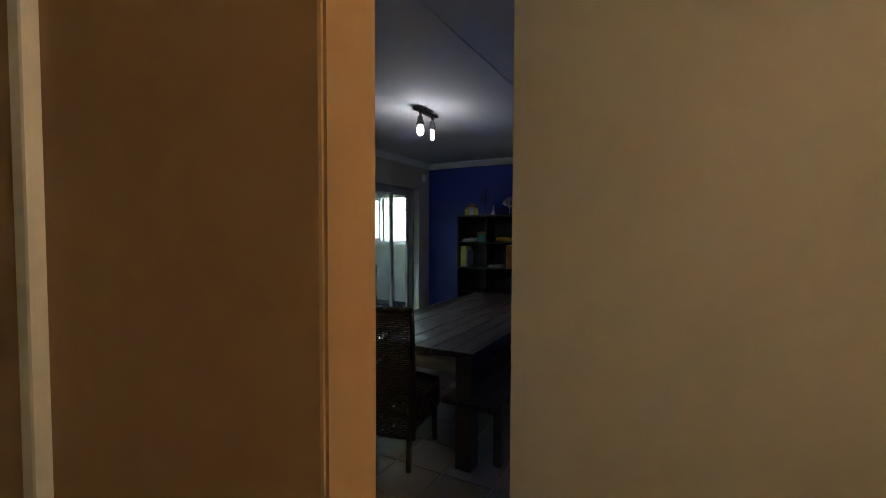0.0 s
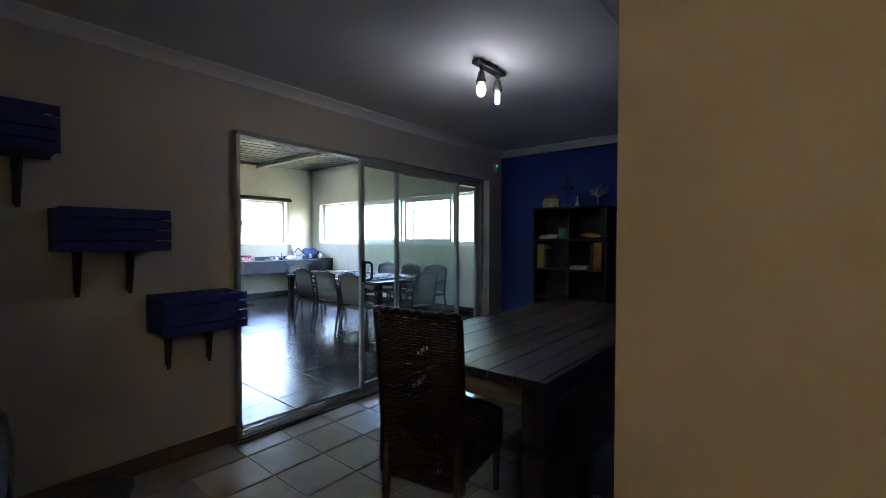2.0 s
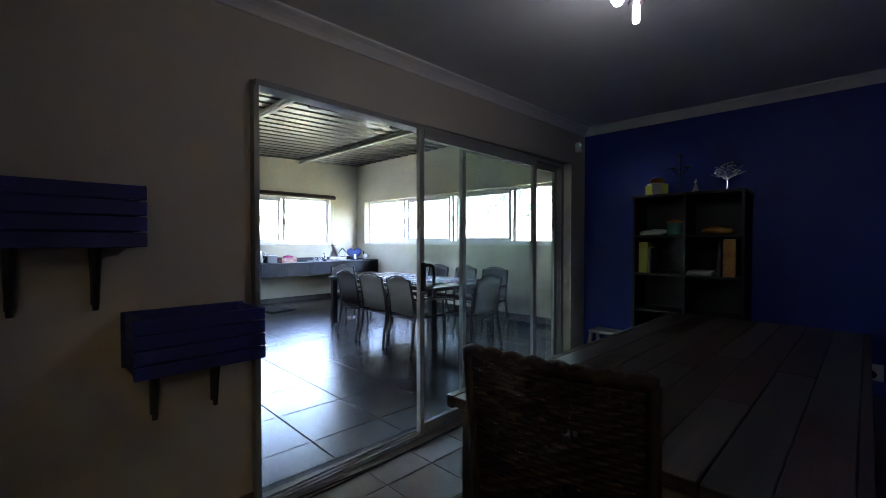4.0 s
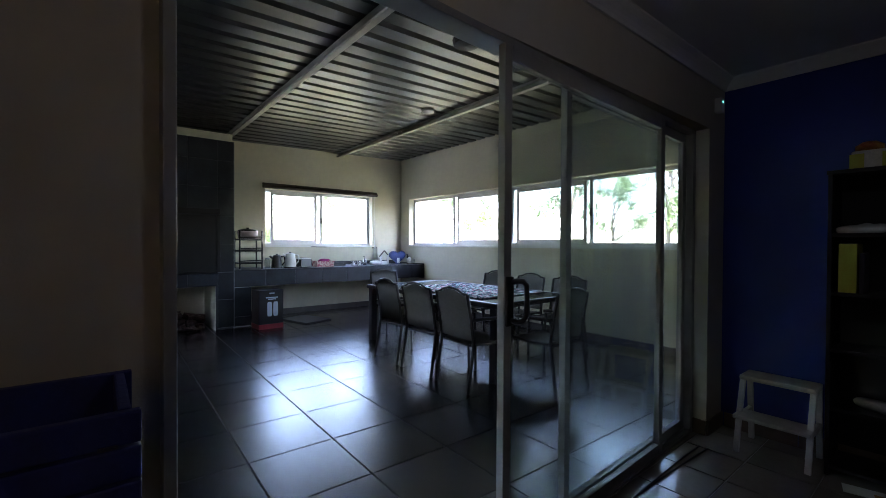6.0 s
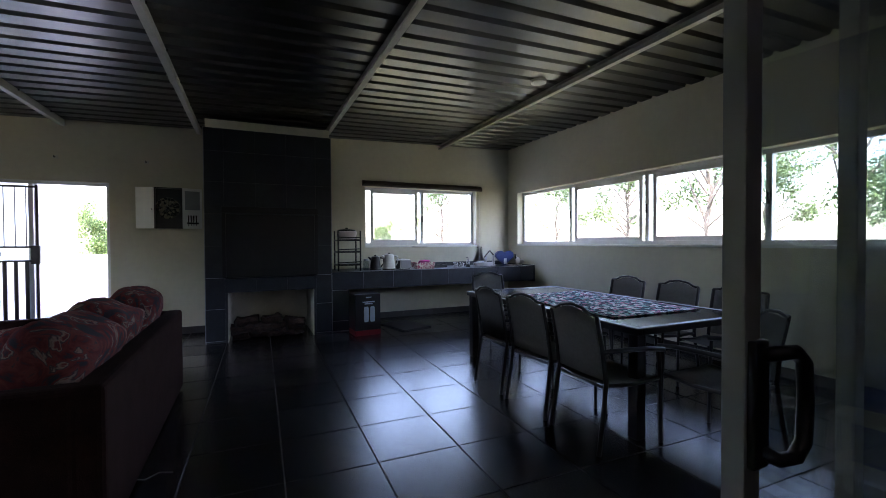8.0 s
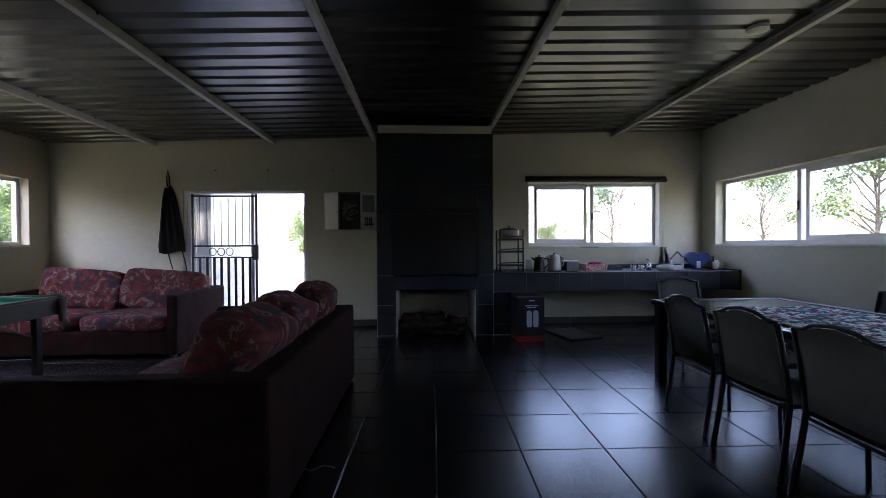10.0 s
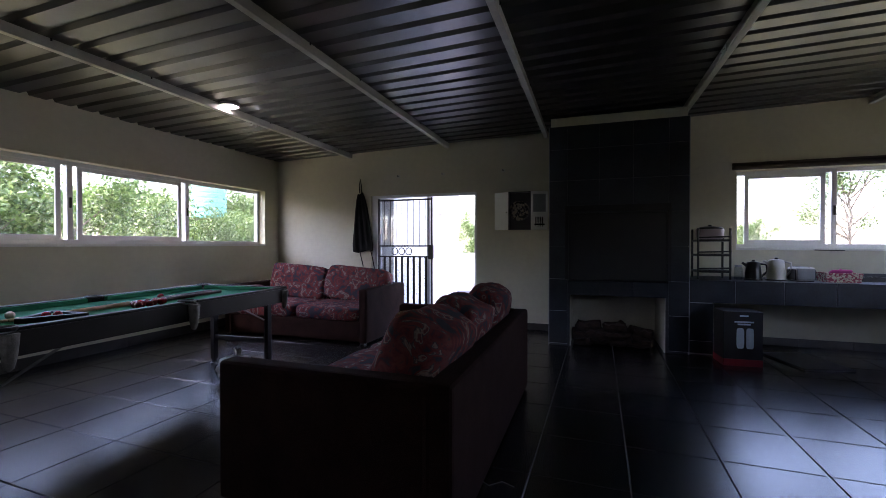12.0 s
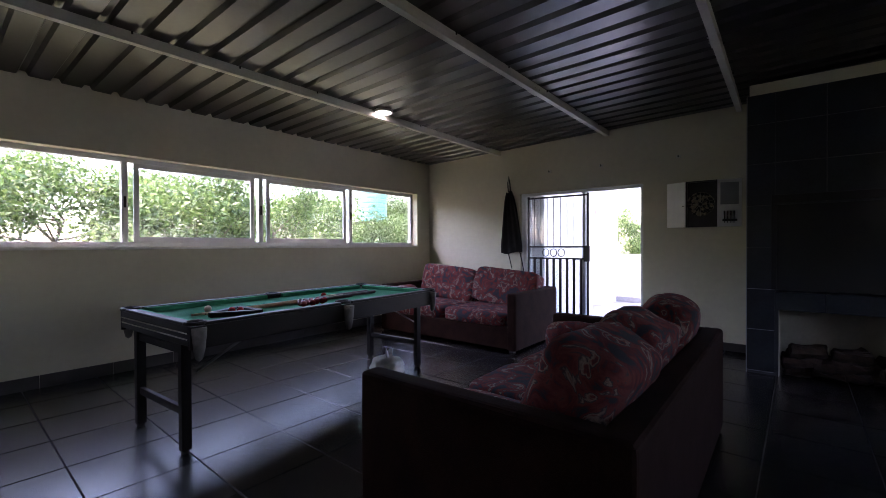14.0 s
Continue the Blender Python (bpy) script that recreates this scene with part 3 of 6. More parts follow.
for z0, z1 in ((0.02, 0.16), (0.165, 0.61)):
    part("tile", B(CX - 0.013, FP_Y1 + 0.006, z0, CX, 1.70, z1, bev=0.002, seg=1), M_SLATE, ct)
part("tile", B(CX - 0.45, 1.69, 0.02, CX - 0.002, 1.702, 0.61, bev=0.002, seg=1), M_SLATE, ct)
part("end_upstand", B(RX0 + 0.02, RY1 - 0.028, 0.60, CX + 0.01, RY1 - 0.002, 0.90, bev=0.003), M_SLATE, ct)
for a, b in ((3.0, 3.47), (3.47, 3.94), (3.94, 4.41), (4.41, 5.0)):
    part("upstand_tile", B(RX0, a + 0.002, CZ, RX0 + 0.012, b - 0.002, CZ + 0.07, bev=0.002, seg=1), M_SLATE, ct)


# ---- soft shapes ----
def pillow(bm, c, s, e=0.45, rot=(0, 0, 0), nu=28, nv=14, lump=0.05, seed=0.0):
    """A stuffed cushion: a squared-off ellipsoid of half sizes s with soft lumps."""
    m = Matrix.Translation(c) @ Euler([radians(a) for a in rot]).to_matrix().to_4x4()

    def pw(a):
        return math.copysign(abs(a) ** e, a)

    rings = []
    for j in range(1, nv):
        v = -math.pi / 2 + math.pi * j / nv
        ring = []
        for i in range(nu):
            u = 2 * math.pi * i / nu
            p = Vector((s[0] * pw(math.cos(v)) * pw(math.cos(u)), s[1] * pw(math.cos(v)) * pw(math.sin(u)), s[2] * (math.sin(v) if abs(math.sin(v)) < 0.2 else pw(math.sin(v)))))
            p += lump * min(s) * 3 * noise.noise_vector(p * 5 + Vector((seed, seed * 2, 0)))
            ring.append(bm.verts.new(m @ p))
        rings.append(ring)
    lo = bm.verts.new(m @ Vector((0, 0, -s[2])))
    hi = bm.verts.new(m @ Vector((0, 0, s[2])))
    for a, b in zip(rings, rings[1:]):
        for i in range(nu):
            bm.faces.new((a[i], a[(i + 1) % nu], b[(i + 1) % nu], b[i]))
    for i in range(nu):
        bm.faces.new((lo, rings[0][(i + 1) % nu], rings[0][i]))
        bm.faces.new((hi, rings[-1][i], rings[-1][(i + 1) % nu]))
    return bm


def P(*a, **k):
    return pillow(bmesh.new(), *a, **k)


def patterned(name, stops, scale, distort, rough=0.9, bump=0.2, cells=False, detail=3.0):
    m = bpy.data.materials.new(name)
    m.use_nodes = True
    n, ln = m.node_tree.nodes, m.node_tree.links
    p = n["Principled BSDF"]
    p.inputs["Roughness"].default_value, p.inputs["Specular IOR Level"].default_value = rough, 0.2
    co = n.new("ShaderNodeTexCoord")
    t = n.new("ShaderNodeTexNoise")
    t.inputs["Scale"].default_value, t.inputs["Detail"].default_value, t.inputs["Distortion"].default_value = scale, detail, distort
    ln.new(co.outputs["Object"], t.inputs["Vector"])
    src = t.outputs[0]
    if cells:
        v = n.new("ShaderNodeTexVoronoi")
        v.inputs["Scale"].default_value = scale
        ln.new(co.outputs["Object"], v.inputs["Vector"])
        sep = n.new("ShaderNodeSeparateColor")
        ln.new(v.outputs["Color"], sep.inputs[0])
        src = sep.outputs[0]
    r = n.new("ShaderNodeValToRGB")
    r.color_ramp.interpolation = "CONSTANT" if cells else "LINEAR"
    for k, (pos, c) in enumerate(stops):
        e = r.color_ramp.elements[k] if k < 2 else r.color_ramp.elements.new(pos)
        e.position, e.color = pos, (*c, 1)
    ln.new(src, r.inputs[0])
    ln.new(r.outputs[0], p.inputs["Base Color"])
    t3 = n.new("ShaderNodeTexNoise")
    t3.inputs["Scale"].default_value = 220
    ln.new(co.outputs["Object"], t3.inputs["Vector"])
    bn = n.new("ShaderNodeBump")
    bn.inputs["Strength"].default_value, bn.inputs["Distance"].default_value = bump, 0.005
    ln.new(t3.outputs[0], bn.inputs["Height"])
    ln.new(bn.outputs[0], p.inputs["Normal"])
    return m


M_FLORAL = patterned("floral_upholstery", [(0.0, (0.025, 0.028, 0.04)), (0.40, (0.045, 0.042, 0.055)), (0.46, (0.14, 0.028, 0.03)), (0.53, (0.20, 0.05, 0.045)), (0.56, (0.06, 0.045, 0.055)), (0.60, (0.30, 0.22, 0.18)), (0.64, (0.17, 0.04, 0.04)), (0.72, (0.04, 0.04, 0.055))], 8.0, 1.1, detail=5.0)
M_RUNNER = patterned("patterned_runner", [(0.0, (0.02, 0.03, 0.05)), (0.30, (0.75, 0.74, 0.72)), (0.48, (0.03, 0.10, 0.14)), (0.62, (0.60, 0.22, 0.30)), (0.74, (0.05, 0.05, 0.07)), (0.86, (0.25, 0.45, 0.42))], 34, 0, cells=True)

# ---- sofas ----


def sofa(label, length, depth, seats, m, seed, bolster=True, arm_h=0.72, back_in=0.0, boxy=0.42, fat=0.125, tilt=12):
    """Origin at the middle of the back's foot; the seat looks along +y."""
    ob = thing("sofa", label, "sofa", m, group="sofas")
    h = length / 2
    part("base", B(-h + 0.02, 0.02, 0.03, h - 0.02, depth - 0.01, 0.30, bev=0.02), M_SOFA, ob)
    part("back_panel", B(-h, 0.0, 0.02, h, 0.13, arm_h, bev=0.03, seg=3), M_SOFA, ob)
    for s in (-1, 1):
        part("arm", B(s * h, 0.10, 0.02, s * (h - 0.12), depth, arm_h, bev=0.03, seg=3), M_SOFA, ob)
        for yy in (0.06, depth - 0.08):
            part("foot", B(s * (h - 0.04), yy, 0.0, s * (h - 0.1), yy + 0.06, 0.03), M_BLACK, ob)
    w = (length - 0.26) / seats
    r = random.Random(seed)
    for i in range(seats):
        cx = -h + 0.13 + w * (i + 0.5)
        part("seat_cushion", P((cx, 0.13 + (depth - 0.12) / 2, 0.375), (w / 2 - 0.004, (depth - 0.14) / 2, 0.095), 0.3, seed=seed + i, lump=0.04), M_FLORAL, ob, "dusty red floral seat cushion", True)
        part("back_cushion", P((cx + r.uniform(-0.02, 0.02), 0.23 + back_in + r.uniform(-0.02, 0.03), 0.69 + r.uniform(-0.01, 0.03)), (w / 2 + 0.002, fat, 0.265), boxy, rot=(tilt + r.uniform(-5, 5), r.uniform(-4, 4), r.uniform(-4, 4)), seed=seed + i + 5, lump=0.06), M_FLORAL, ob, "plump dusty red floral back cushion", True)
    if bolster:
        part("arm_cushion", P((h - 0.26, depth - 0.28, 0.55), (0.12, 0.24, 0.15), 0.65, seed=seed + 11, rot=(0, 14, 4)), M_FLORAL, ob, "small floral arm cushion", True)
    return ob


sofa("brown suede three-seat sofa with floral cushions", 2.26, 1.24, 3, pose(-2.98, -0.2, 0, 0, 0, 180), 3.0, back_in=0.07, fat=0.165, tilt=24)
sofa("brown suede two-seat sofa with floral cushions by the wall", 2.35, 1.2, 2, pose(-6.24, -3.56, 0, 0, 0, -90), 9.0, back_in=0.06, boxy=0.24, fat=0.13)

# ---- pool table ----
M_RAIL = mat("black_laminate", (0.012, 0.010, 0.009), 0.55, var=0.2, scale=8, spec=0.3)
M_NET = mat("pocket_leather", (0.16, 0.15, 0.14), 0.7, var=0.3, scale=30, bump=0.5)
M_CUE = mat("pale_ash_cue", (0.58, 0.38, 0.20), 0.35, var=0.2, scale=8)
M_RED = mat("red_ball", (0.30, 0.012, 0.012), 0.12, var=0.05)
M_WHITEB = mat("cream_ball", (0.72, 0.66, 0.52), 0.12, var=0.05)
M_CHROME = mat("chrome", (0.7, 0.7, 0.7), 0.18, metal=1.0, var=0.05)
PM = pose(-2.735, -3.245, 0, 0, 0, 3.2)
pt = thing("pool_table", "folding pool table with green baize and black rails", "pool table", PM)
PL, PW, PZ = 1.22, 0.56, 0.85
part("bed", B(-PL + 0.07, -PW + 0.07, PZ - 0.06, PL - 0.07, PW - 0.07, PZ - 0.045), M_BAIZE, pt, "green baize playing bed")
part("under_board", B(-PL + 0.03, -PW + 0.03, PZ - 0.13, PL - 0.03, PW - 0.03, PZ - 0.06), M_RAIL, pt)
for s in (-1, 1):
    part("side_apron", B(-PL, s * PW, PZ - 0.16, PL, s * (PW - 0.025), PZ - 0.02, bev=0.004), M_RAIL, pt)
    part("end_apron", B(s * PL, -PW + 0.026, PZ - 0.14, s * (PL - 0.025), PW - 0.026, PZ - 0.02, bev=0.004), M_RAIL, pt)
    for a, b in ((-PL + 0.09, -0.06), (0.06, PL - 0.09)):
        part("rail", B(a, s * PW, PZ - 0.02, b, s * (PW - 0.06), PZ, bev=0.006), M_RAIL, pt)
        part("rail_cushion", B(a + 0.02, s * (PW - 0.06), PZ - 0.044, b - 0.02, s * (PW - 0.10), PZ - 0.006, bev=0.008), M_BAIZE, pt, "green baize rail cushion")
    part("rail", B(s * PL, -PW + 0.09, PZ - 0.02, s * (PL - 0.06), PW - 0.09, PZ, bev=0.006), M_RAIL, pt)
    part("rail_cushion", B(s * (PL - 0.06), -PW + 0.11, PZ - 0.044, s * (PL - 0.10), PW - 0.11, PZ - 0.006, bev=0.008), M_BAIZE, pt, "green baize rail cushion")
    part("end_stripe", B(s * PL, -PW + 0.03, PZ - 0.067, s * (PL + 0.003), PW - 0.03, PZ - 0.058), M_CHROME, pt, "silver edge strip")
    part("end_stripe", B(s * PL, -PW + 0.03, PZ - 0.103, s * (PL + 0.003), PW - 0.03, PZ - 0.094), M_CHROME, pt, "silver edge strip")
for px in (-PL + 0.05, 0.0, PL - 0.05):
    for s in (-1, 1):
        py = s * (PW - 0.05)
        pk = part("pocket", T([(px + 0.055 * math.cos(a * math.pi / 8), py + 0.055 * math.sin(a * math.pi / 8), PZ - 0.004) for a in range(17)], 0.013, 7), M_RAIL, pt, "black moulded pocket")
        part("pocket_bag", L([(0.045, PZ - 0.03), (0.042, PZ - 0.08), (0.034, PZ - 0.16), (0.02, PZ - 0.22), (0.0, PZ - 0.235)], 10, cx=px, cy=s * (PW + (0.02 if px == 0 else -0.0))), M_NET, pk, "grey leather pocket bag", True)
for sx in (-1, 1):
    for s in (-1, 1):
        leg = part("leg", B(sx * (PL - 0.055) - 0.03, s * (PW - 0.205) - 0.025, 0.02, sx * (PL - 0.055) + 0.03, s * (PW - 0.205) + 0.025, PZ - 0.13, bev=0.004), M_RAIL, pt)
        part("foot_pad", T([(sx * (PL - 0.055), s * (PW - 0.205), 0), (sx * (PL - 0.055), s * (PW - 0.205), 0.02)], 0.025, 10), M_RAIL, leg)
    part("leg_brace", B(sx * (PL - 0.055) - 0.015, -PW + 0.23, 0.24, sx * (PL - 0.055) + 0.015, PW - 0.23, 0.29, bev=0.004), M_RAIL, pt)
    part("leg_brace", B(sx * (PL - 0.055) - 0.015, -PW + 0.23, PZ - 0.22, sx * (PL - 0.055) + 0.015, PW - 0.23, PZ - 0.17, bev=0.004), M_RAIL, pt)
    part("fold_stay", T([(sx * (PL - 0.12), PW - 0.2, 0.5), (sx * (PL - 0.55), PW - 0.2, PZ - 0.13)], 0.009, 6), M_NET, pt, "thin grey folding stay")


def onpool(x, y, z, rz=0.0):
    return PM @ pose(x, y, PZ - 0.045 + z, 0, 0, rz)


for (x, y, rz, ln) in ((0.26, 0.0, 181.0, 1.42), (0.2, 0.055, 179.0, 1.38), (-0.14, -0.05, 183.0, 1.42), (-0.18, 0.03, 181.5, 1.38)):
    c = thing("pool_cue", "ash wood pool cue lying on the green baize", "cue", onpool(x, y, 0.0165, rz), group="pool cues")
    part("shaft", T([(-ln / 2, 0, -0.004), (ln / 2 - 0.45, 0, 0)], 0.009, 8, 0.014), M_CUE, c)
    part("butt", T([(ln / 2 - 0.45, 0, 0), (ln / 2, 0, 0)], 0.0142, 8, 0.0165), M_DARKWOOD, c)
ballme = link(bmesh.ops.create_uvsphere(bm := bmesh.new(), u_segments=16, v_segments=10, radius=0.027) and bm, "ball_red", M_RED, True)
ballwe = link(bmesh.ops.create_uvsphere(bm := bmesh.new(), u_segments=16, v_segments=10, radius=0.027) and bm, "ball_cream", M_WHITEB, True)
spots = [(0.19, 0.20), (0.14, 0.215), (0.09, 0.20), (0.035, 0.21), (0.16, 0.155), (0.11, 0.15), (0.05, 0.155), (-0.01, 0.165), (-0.015, 0.225), (-0.065, 0.19), (0.20, 0.255), (0.12, 0.27), (0.74, 0.13), (0.70, 0.175), (-0.28, -0.09)]
for i, (x, y) in enumerate(spots):
    b = new("pool_ball", ballme)
    b.matrix_basis = onpool(x, y, 0.027)
    tagged(b, "small glossy red pool ball on the baize", "ball", "pool balls")
b = new("pool_ball", ballwe)
b.matrix_basis = onpool(0.80, -0.11, 0.027)
tagged(b, "small glossy cream cue ball on the baize", "ball", "pool balls")
tri = bmesh.new()
for k in range(3):
    a0, a1 = radians(90 + 120 * k), radians(210 + 120 * k)
    tube(tri, [(0.19 * math.cos(a0), 0.19 * math.sin(a0), 0), (0.19 * math.cos(a1), 0.19 * math.sin(a1), 0)], 0.024, 4)
solid("ball_rack", tri, M_RAIL, "black triangular ball rack on the baize", "ball rack", m=onpool(0.72, 0.16, 0.02, 30))

# ---- white bag on the floor ----
M_BAG = mat("white_thin_plastic", (0.80, 0.80, 0.78), 0.4, var=0.05, scale=14, bump=0.5, bscale=26)
bag = thing("plastic_bag", "tied white plastic bag slumped on the floor by the pool table", "bag", pose(-3.42, -2.9, 0, 0, 0, 25) @ Matrix.Diagonal((1.15, 1.15, 0.98, 1)))
bm = bmesh.new()
bmesh.ops.create_icosphere(bm, subdivisions=4, radius=1.0)
for v in bm.verts:
    w = noise.noise(v.co * 2.3 + Vector((4, 1, 7))) * 0.16 + noise.noise(v.co * 6.1) * 0.08 + abs(noise.noise(v.co * 11 + Vector((2, 2, 0)))) * 0.06
    v.co = Vector((v.co.x * 0.165 * (1 + w), v.co.y * 0.14 * (1 + w), max(0.0, 0.115 + v.co.z * 0.125 * (1 + w))))
part("body", bm, M_BAG, bag, smooth=True)
for a0, ln in ((0.5, 0.07), (2.6, 0.055)):
    part("knot_ear", P((0.03 * math.cos(a0), 0.03 * math.sin(a0), 0.235 + ln * 0.35), (0.022, 0.012, ln), 0.8, rot=(14 * math.cos(a0), 16 * math.sin(a0), 40 * a0), lump=0.25, nu=14, nv=8), M_BAG, bag, smooth=True)

# ---- patio table and chairs ----
M_SLING = mat("grey_sling_mesh", (0.165, 0.158, 0.145), 0.8, var=0.12, scale=40, bump=0.4, bscale=400)
M_TGLASS = mat("dark_table_glass", (0.02, 0.022, 0.026), 0.12, var=0.2, scale=4)
TX0, TX1, TY0, TY1 = -4.0, -1.6, 2.66, 3.92
tb = thing("patio_table", "dark metal patio table with a glass top", "table")
part("tabletop", B(TX0 + 0.05, TY0 + 0.05, 0.728, TX1 - 0.05, TY1 - 0.05, 0.744, bev=0.003), M_TGLASS, tb, "dark glass table top")
for a in ((TX0, TY0, TX1, TY0 + 0.05), (TX0, TY1 - 0.05, TX1, TY1), (TX0, TY0 + 0.05, TX0 + 0.05, TY1 - 0.05), (TX1 - 0.05, TY0 + 0.05, TX1, TY1 - 0.05)):
    part("top_frame", B(a[0], a[1], 0.70, a[2], a[3], 0.75, bev=0.008), M_STEEL, tb)
for x in (TX0 + 0.06, TX1 - 0.06):
    for y in (TY0 + 0.06, TY1 - 0.06):
        part("leg", B(x - 0.04, y - 0.04, 0, x + 0.04, y + 0.04, 0.70, bev=0.008), M_STEEL, tb)
bm = bmesh.new()
nx, ny = 30, 20
vs = [[bm.verts.new((-3.40 + 1.45 * i / nx, 2.82 + 0.95 * j / ny, 0.752 + 0.003 * noise.noise(Vector((i * 0.4, j * 0.4, 3))))) for j in range(ny + 1)] for i in range(nx + 1)]
for i in range(nx):
    for j in range(ny):
        bm.faces.new((vs[i][j], vs[i + 1][j], vs[i + 1][j + 1], vs[i][j + 1]))
ex = bmesh.ops.extrude_face_region(bm, geom=bm.faces[:])
bmesh.ops.translate(bm, verts=[v for v in ex["geom"] if isinstance(v, bmesh.types.BMVert)], vec=(0, 0, 0.003))
bmesh.ops.recalc_face_normals(bm, faces=bm.faces)
solid("table_runner", bm, M_RUNNER, "patterned cloth in navy, white and pink on the table", "table cloth", smooth=True)


def patio_chair():
    ob = thing("patio_chair", "dark steel patio chair with a grey sling seat", "chair", group="chairs round the patio table")
    r = 0.0125
    for s in (-1, 1):
        part("back_leg", T([(s * 0.245, -0.27, 0), (s * 0.24, -0.235, 0.22), (s * 0.235, -0.205, 0.43), (s * 0.232, -0.235, 0.66), (s * 0.228, -0.275, 0.86)], r + 0.003, 8), M_STEEL, ob, smooth=True)
        part("front_leg", T([(s * 0.25, 0.235, 0), (s * 0.25, 0.225, 0.43), (s * 0.25, 0.215, 0.60)], r, 8), M_STEEL, ob, smooth=True)
        part("armrest", T([(s * 0.238, -0.23, 0.635), (s * 0.262, -0.10, 0.64), (s * 0.268, 0.10, 0.635), (s * 0.262, 0.245, 0.615)], 0.016, 8), M_STEEL, ob, smooth=True)
        part("seat_rail", T([(s * 0.235, -0.2, 0.42), (s * 0.245, 0.0, 0.41), (s * 0.245, 0.225, 0.425)], r, 8), M_STEEL, ob, smooth=True)
    part("top_rail", T([(-0.228, -0.275, 0.86), (-0.17, -0.279, 0.865), (-0.11, -0.283, 0.895), (0, -0.285, 0.91), (0.11, -0.283, 0.895), (0.17, -0.279, 0.865), (0.228, -0.275, 0.86)], 0.011, 8), M_STEEL, ob, smooth=True)
    part("cross_bar", T([(-0.245, 0.225, 0.40), (0.245, 0.225, 0.40)], 0.010, 8), M_STEEL, ob, smooth=True)
    part("cross_bar", T([(-0.235, -0.2, 0.40), (0.235, -0.2, 0.40)], 0.010, 8), M_STEEL, ob, smooth=True)

    def sheet(rows):
        bm = bmesh.new()
        vs = [[bm.verts.new((-0.225 + 0.45 * i / 10, y - 0.012 * math.sin(math.pi * i / 10) * bow, z - 0.012 * math.sin(math.pi * i / 10) * sag + arch * max(0.0, math.cos((i / 10 - 0.5) * 4.2)))) for i in range(11)] for y, z, bow, sag, arch in rows]
        for a, b in zip(vs, vs[1:]):
            for i in range(10):
                bm.faces.new((a[i], a[i + 1], b[i + 1], b[i]))
        e = bmesh.ops.solidify(bm, geom=bm.faces[:], thickness=0.004)
        return bm

    part("sling_seat", sheet([(-0.2, 0.425, 0, 1, 0), (-0.1, 0.415, 0, 1.6, 0), (0.05, 0.415, 0, 1.6, 0), (0.15, 0.42, 0, 1.4, 0), (0.225, 0.432, 0, 0.6, 0)]), M_SLING, ob, "grey mesh sling seat", True)
    part("sling_back", sheet([(-0.208, 0.45, 1, 0, 0), (-0.22, 0.56, 1.5, 0, 0), (-0.24, 0.68, 1.6, 0, 0), (-0.262, 0.78, 1.4, 0, 0), (-0.275, 0.85, 0.8, 0, 0.045)]), M_SLING, ob, "grey mesh sling back", True)
    return ob


first = patio_chair()
first.matrix_basis = pose(-2.97, 2.61, 0, 0, 0, -2)
for x, y, a in ((-2.40, 2.60, 2), (-1.81, 2.59, -3), (-3.25, 4.12, 180), (-2.62, 4.12, 177), (-2.0, 4.14, 183), (-4.35, 3.3, -90), (-1.38, 3.14, 90)):
    copy_thing(first, pose(x, y, 0, 0, 0, a))

# ---- things on the counter ----
M_PINK = mat("pinkish_enamel", (0.42, 0.34, 0.36), 0.35, var=0.08)
M_WHITE = mat("white_enamel", (0.70, 0.69, 0.66), 0.3, var=0.05)
M_KBLACK = mat("black_plastic", (0.015, 0.015, 0.016), 0.3, var=0.2)
M_JAR = glass("jar_glass", (0.8, 0.85, 0.86))
M_WEAVE = patterned("pink_woven_straw", [(0.0, (0.45, 0.12, 0.16)), (0.45, (0.55, 0.25, 0.25)), (0.55, (0.70, 0.60, 0.50))], 60, 0, cells=True)
M_HOTPINK = mat("pink_cloth", (0.55, 0.06, 0.25), 0.8, var=0.15, scale=20)
M_HEART = mat("blue_heart_paint", (0.014, 0.035, 0.14), 0.5, var=0.15, scale=10)
M_DRIFT = mat("weathered_white_wood", (0.55, 0.53, 0.50), 0.8, var=0.25, scale=14)
M_GREY = mat("grey_plastic", (0.30, 0.31, 0.33), 0.45, var=0.1)
rk = thing("tiered_rack", "black three-tier metal rack on the counter", "rack", pose(-6.33, 1.76, CZ))
for x in (-0.16, 0.16):
    for y in (-0.17, 0.17):
        part("upright", T([(x, y, 0), (x, y, 0.62)], 0.013, 8), M_KBLACK, rk)
for z in (0.08, 0.28, 0.46):
    part("shelf_tray", B(-0.17, -0.18, z, 0.17, 0.18, z + 0.025, bev=0.003), M_KBLACK, rk)
    bm = bmesh.new()
    tube(bm, [(0.17, -0.18, z + 0.05), (0.17, 0.18, z + 0.06)], 0.009, 6)
    tube(bm, [(0.17, -0.18, z + 0.03), (0.17, 0.18, z + 0.03)], 0.004, 6)
    part("tray_rail", bm, M_KBLACK, rk)
ck = thing("slow_cooker", "pale pink slow cooker with a dark lid on the rack", "cooker", pose(-6.33, 1.75, CZ + 0.486))
part("pot", L([(0.12, 0), (0.145, 0.02), (0.155, 0.11), (0.15, 0.13)], 24), M_PINK, ck, smooth=True)
part("lid", L([(0.152, 0.131), (0.13, 0.15), (0.05, 0.165), (0.02, 0.168), (0.022, 0.185), (0.0, 0.188)], 24), M_KBLACK, ck, smooth=True)
jr = thing("glass_jar", "small clear glass jar on the counter", "jar", pose(-6.25, 2.035, CZ))
part("jar", L([(0.04, 0), (0.045, 0.02), (0.045, 0.13), (0.035, 0.15)], 16), M_JAR, jr, smooth=True)
